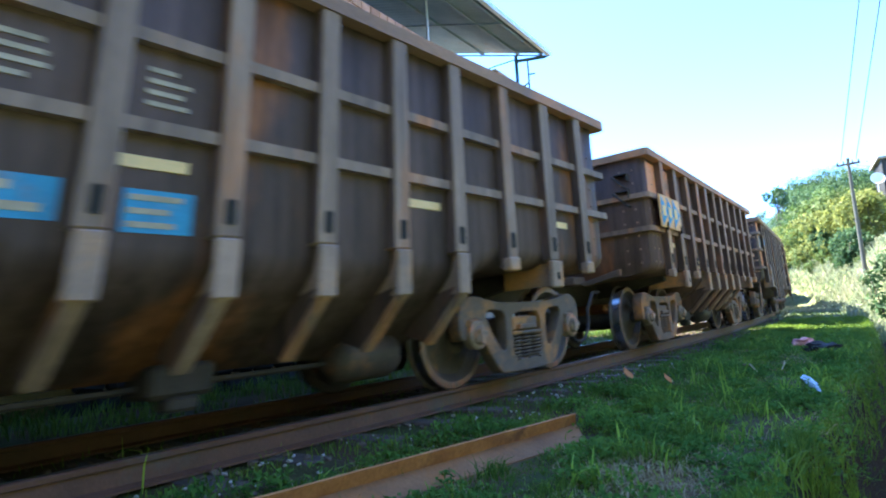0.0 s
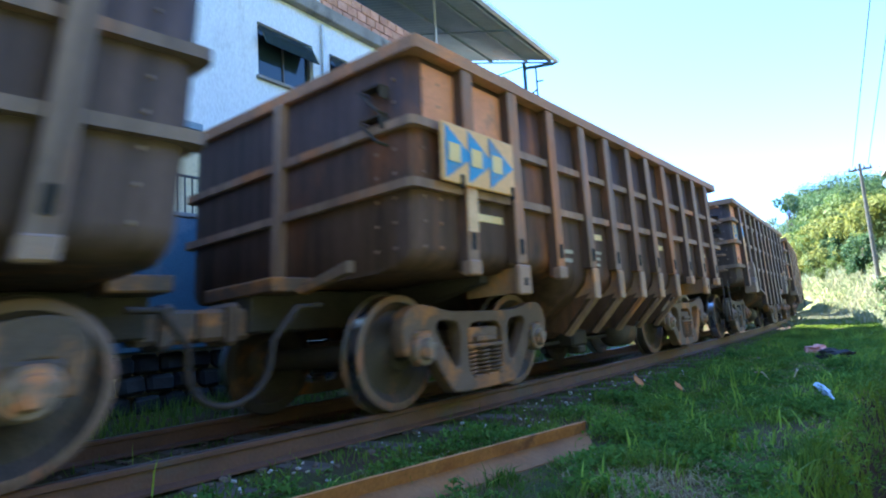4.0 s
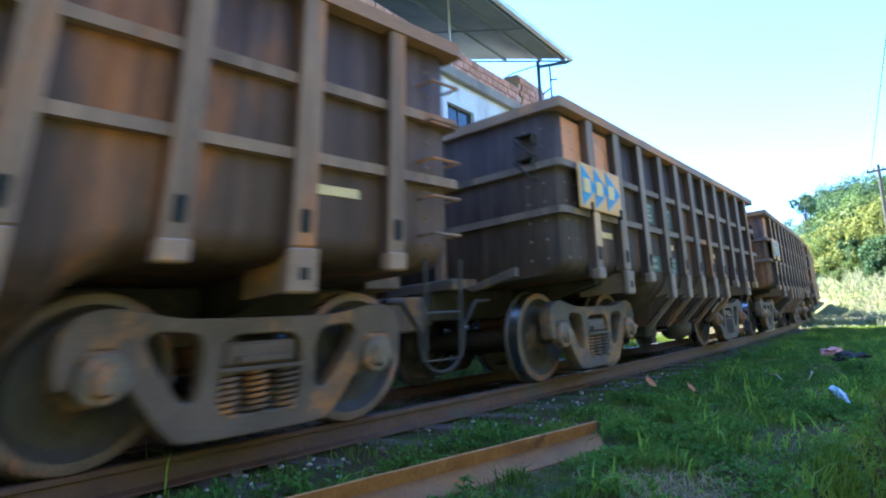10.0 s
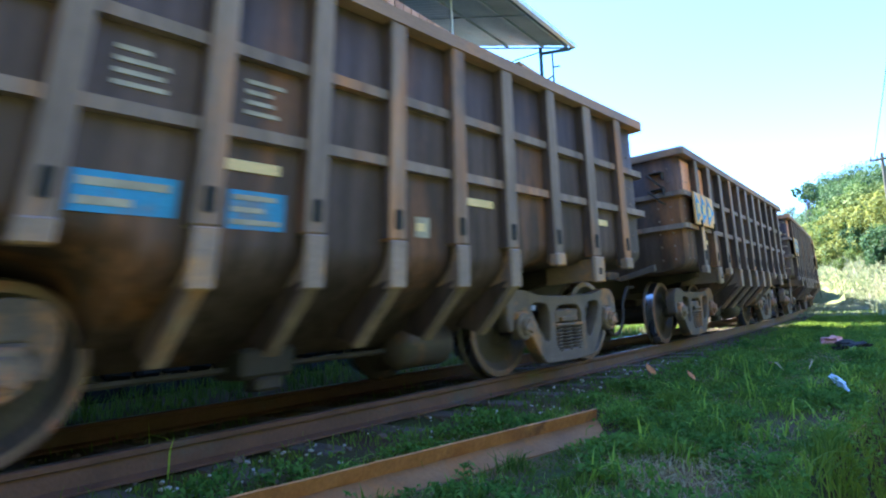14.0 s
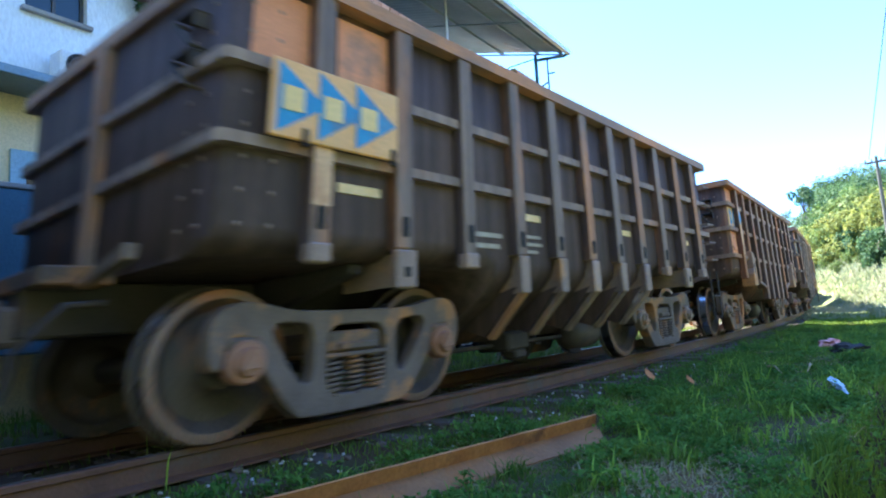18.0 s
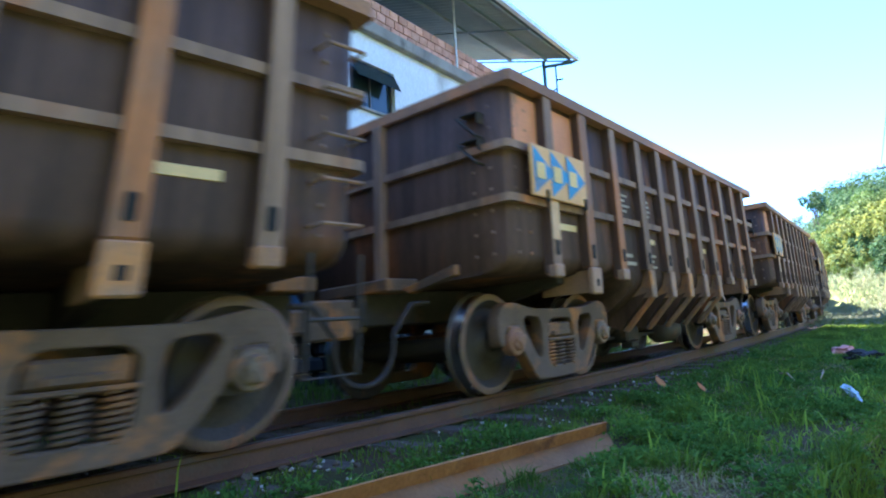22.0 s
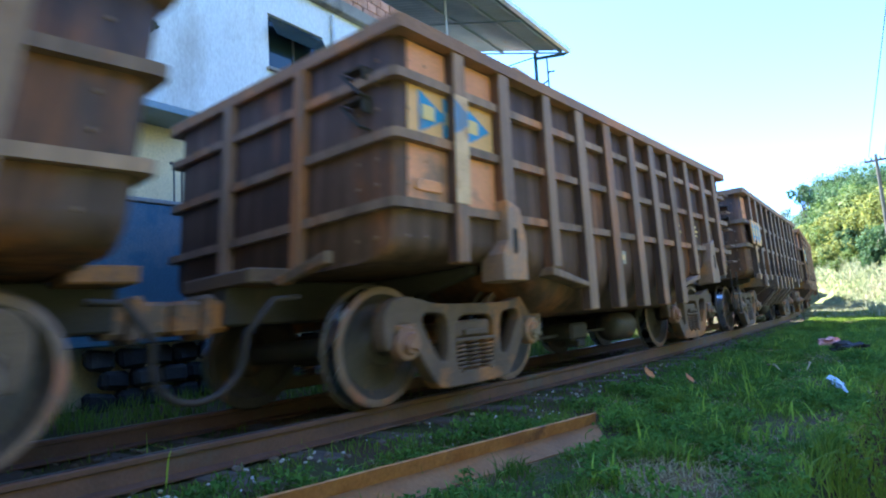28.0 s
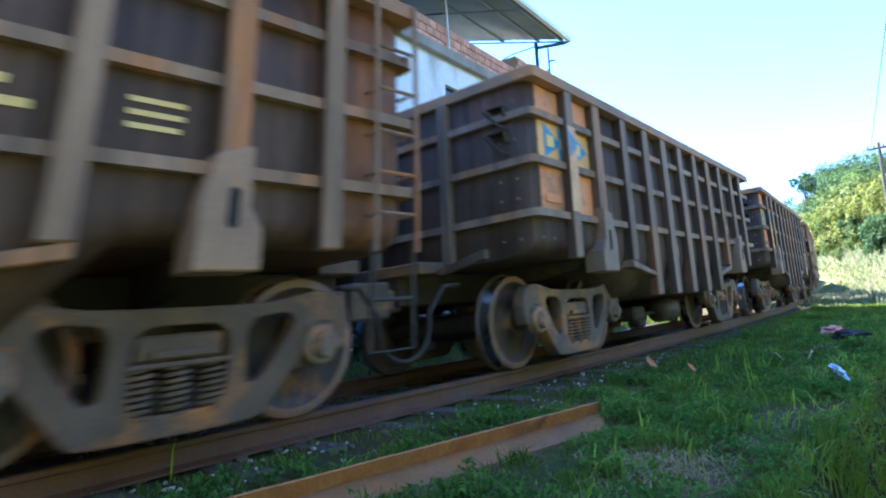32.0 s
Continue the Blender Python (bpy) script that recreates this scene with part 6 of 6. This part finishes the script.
RUN = [(0, -0.09), (1, 11.07), (2, 22.4), (3, 33.67), (6, 67.61), (7, 78.93), (8, 90.37), (9, 101.37), (10, 112.93), (11, 124.57), (12, 136.15),
       (13, 147.71), (14, 159.3), (17, 194.57), (18, 206.36), (19, 218.1), (20, 229.97), (21, 241.72), (22, 253.75), (23, 265.15), (24, 277.02),
       (25, 288.91), (28, 324.91), (29, 336.9), (30, 348.88), (31, 360.94), (32, 373.09)]
START = 7.16


def run(t):
    """How far the train has come, in metres, at t seconds: it gathers a little speed."""
    k = max(j for j in range(len(RUN) - 1) if RUN[j][0] <= t)
    (t0, d0), (t1, d1) = RUN[k], RUN[k + 1]

    def pace(j):
        a, b = RUN[max(j - 1, 0)], RUN[min(j + 1, len(RUN) - 1)]
        return (b[1] - a[1]) / (b[0] - a[0])
    h = t1 - t0
    u = (t - t0) / h
    return ((2 * u ** 3 - 3 * u ** 2 + 1) * d0 + (u ** 3 - 2 * u ** 2 + u) * h * pace(k) + (-2 * u ** 3 + 3 * u ** 2) * d1 + (u ** 3 - u ** 2) * h * pace(k + 1))


def wagon_pose(s0):
    """The pose of a wagon whose front coupler plane is at s0: it sits on the track with both bogies."""
    a, _ = track(s0 + BOGIE)
    b, ax = track(s0 + L - BOGIE)
    _, ax0 = track(s0 + BOGIE)
    ahead = (b - a).normalized()
    up = (ax @ Vector((0, 0, 1)) + ax0 @ Vector((0, 0, 1))).normalized()
    right = ahead.cross(up).normalized()
    up = right.cross(ahead)
    m = Matrix((right, ahead, up)).transposed().to_4x4()
    return Matrix.Translation((a + b) / 2) @ m


def motions():
    """The train rolls past; near the viewpoint its wheels turn."""
    steps = [0.5 * k for k in range(65)]
    for i, w in TRAIN.items():
        walk(w, [(t, wagon_pose(START + i * L - run(t))) for t in steps])
        sets = [c for c in w.children if c.name.startswith("wheelset")]
        for c in sets:
            y = c.matrix_basis.translation.y
            spins = []
            for f in range(0, 961):
                t = f / 30
                s = START + i * L + L / 2 + y - run(t)
                if -1.5 < s < 24:
                    spins.append((t, pose(0, y, WHEEL, math.degrees(run(t) / WHEEL) % 360, 0, 0)))
            if not spins:
                still = pose(0, y, WHEEL)
                walk(c, [(0, still), (32, still)])
                continue
            if spins[0][0] > 0:
                spins.insert(0, (0, spins[0][1]))
            if spins[-1][0] < 32:
                spins.append((32, spins[-1][1]))
            walk(c, spins)


motions()
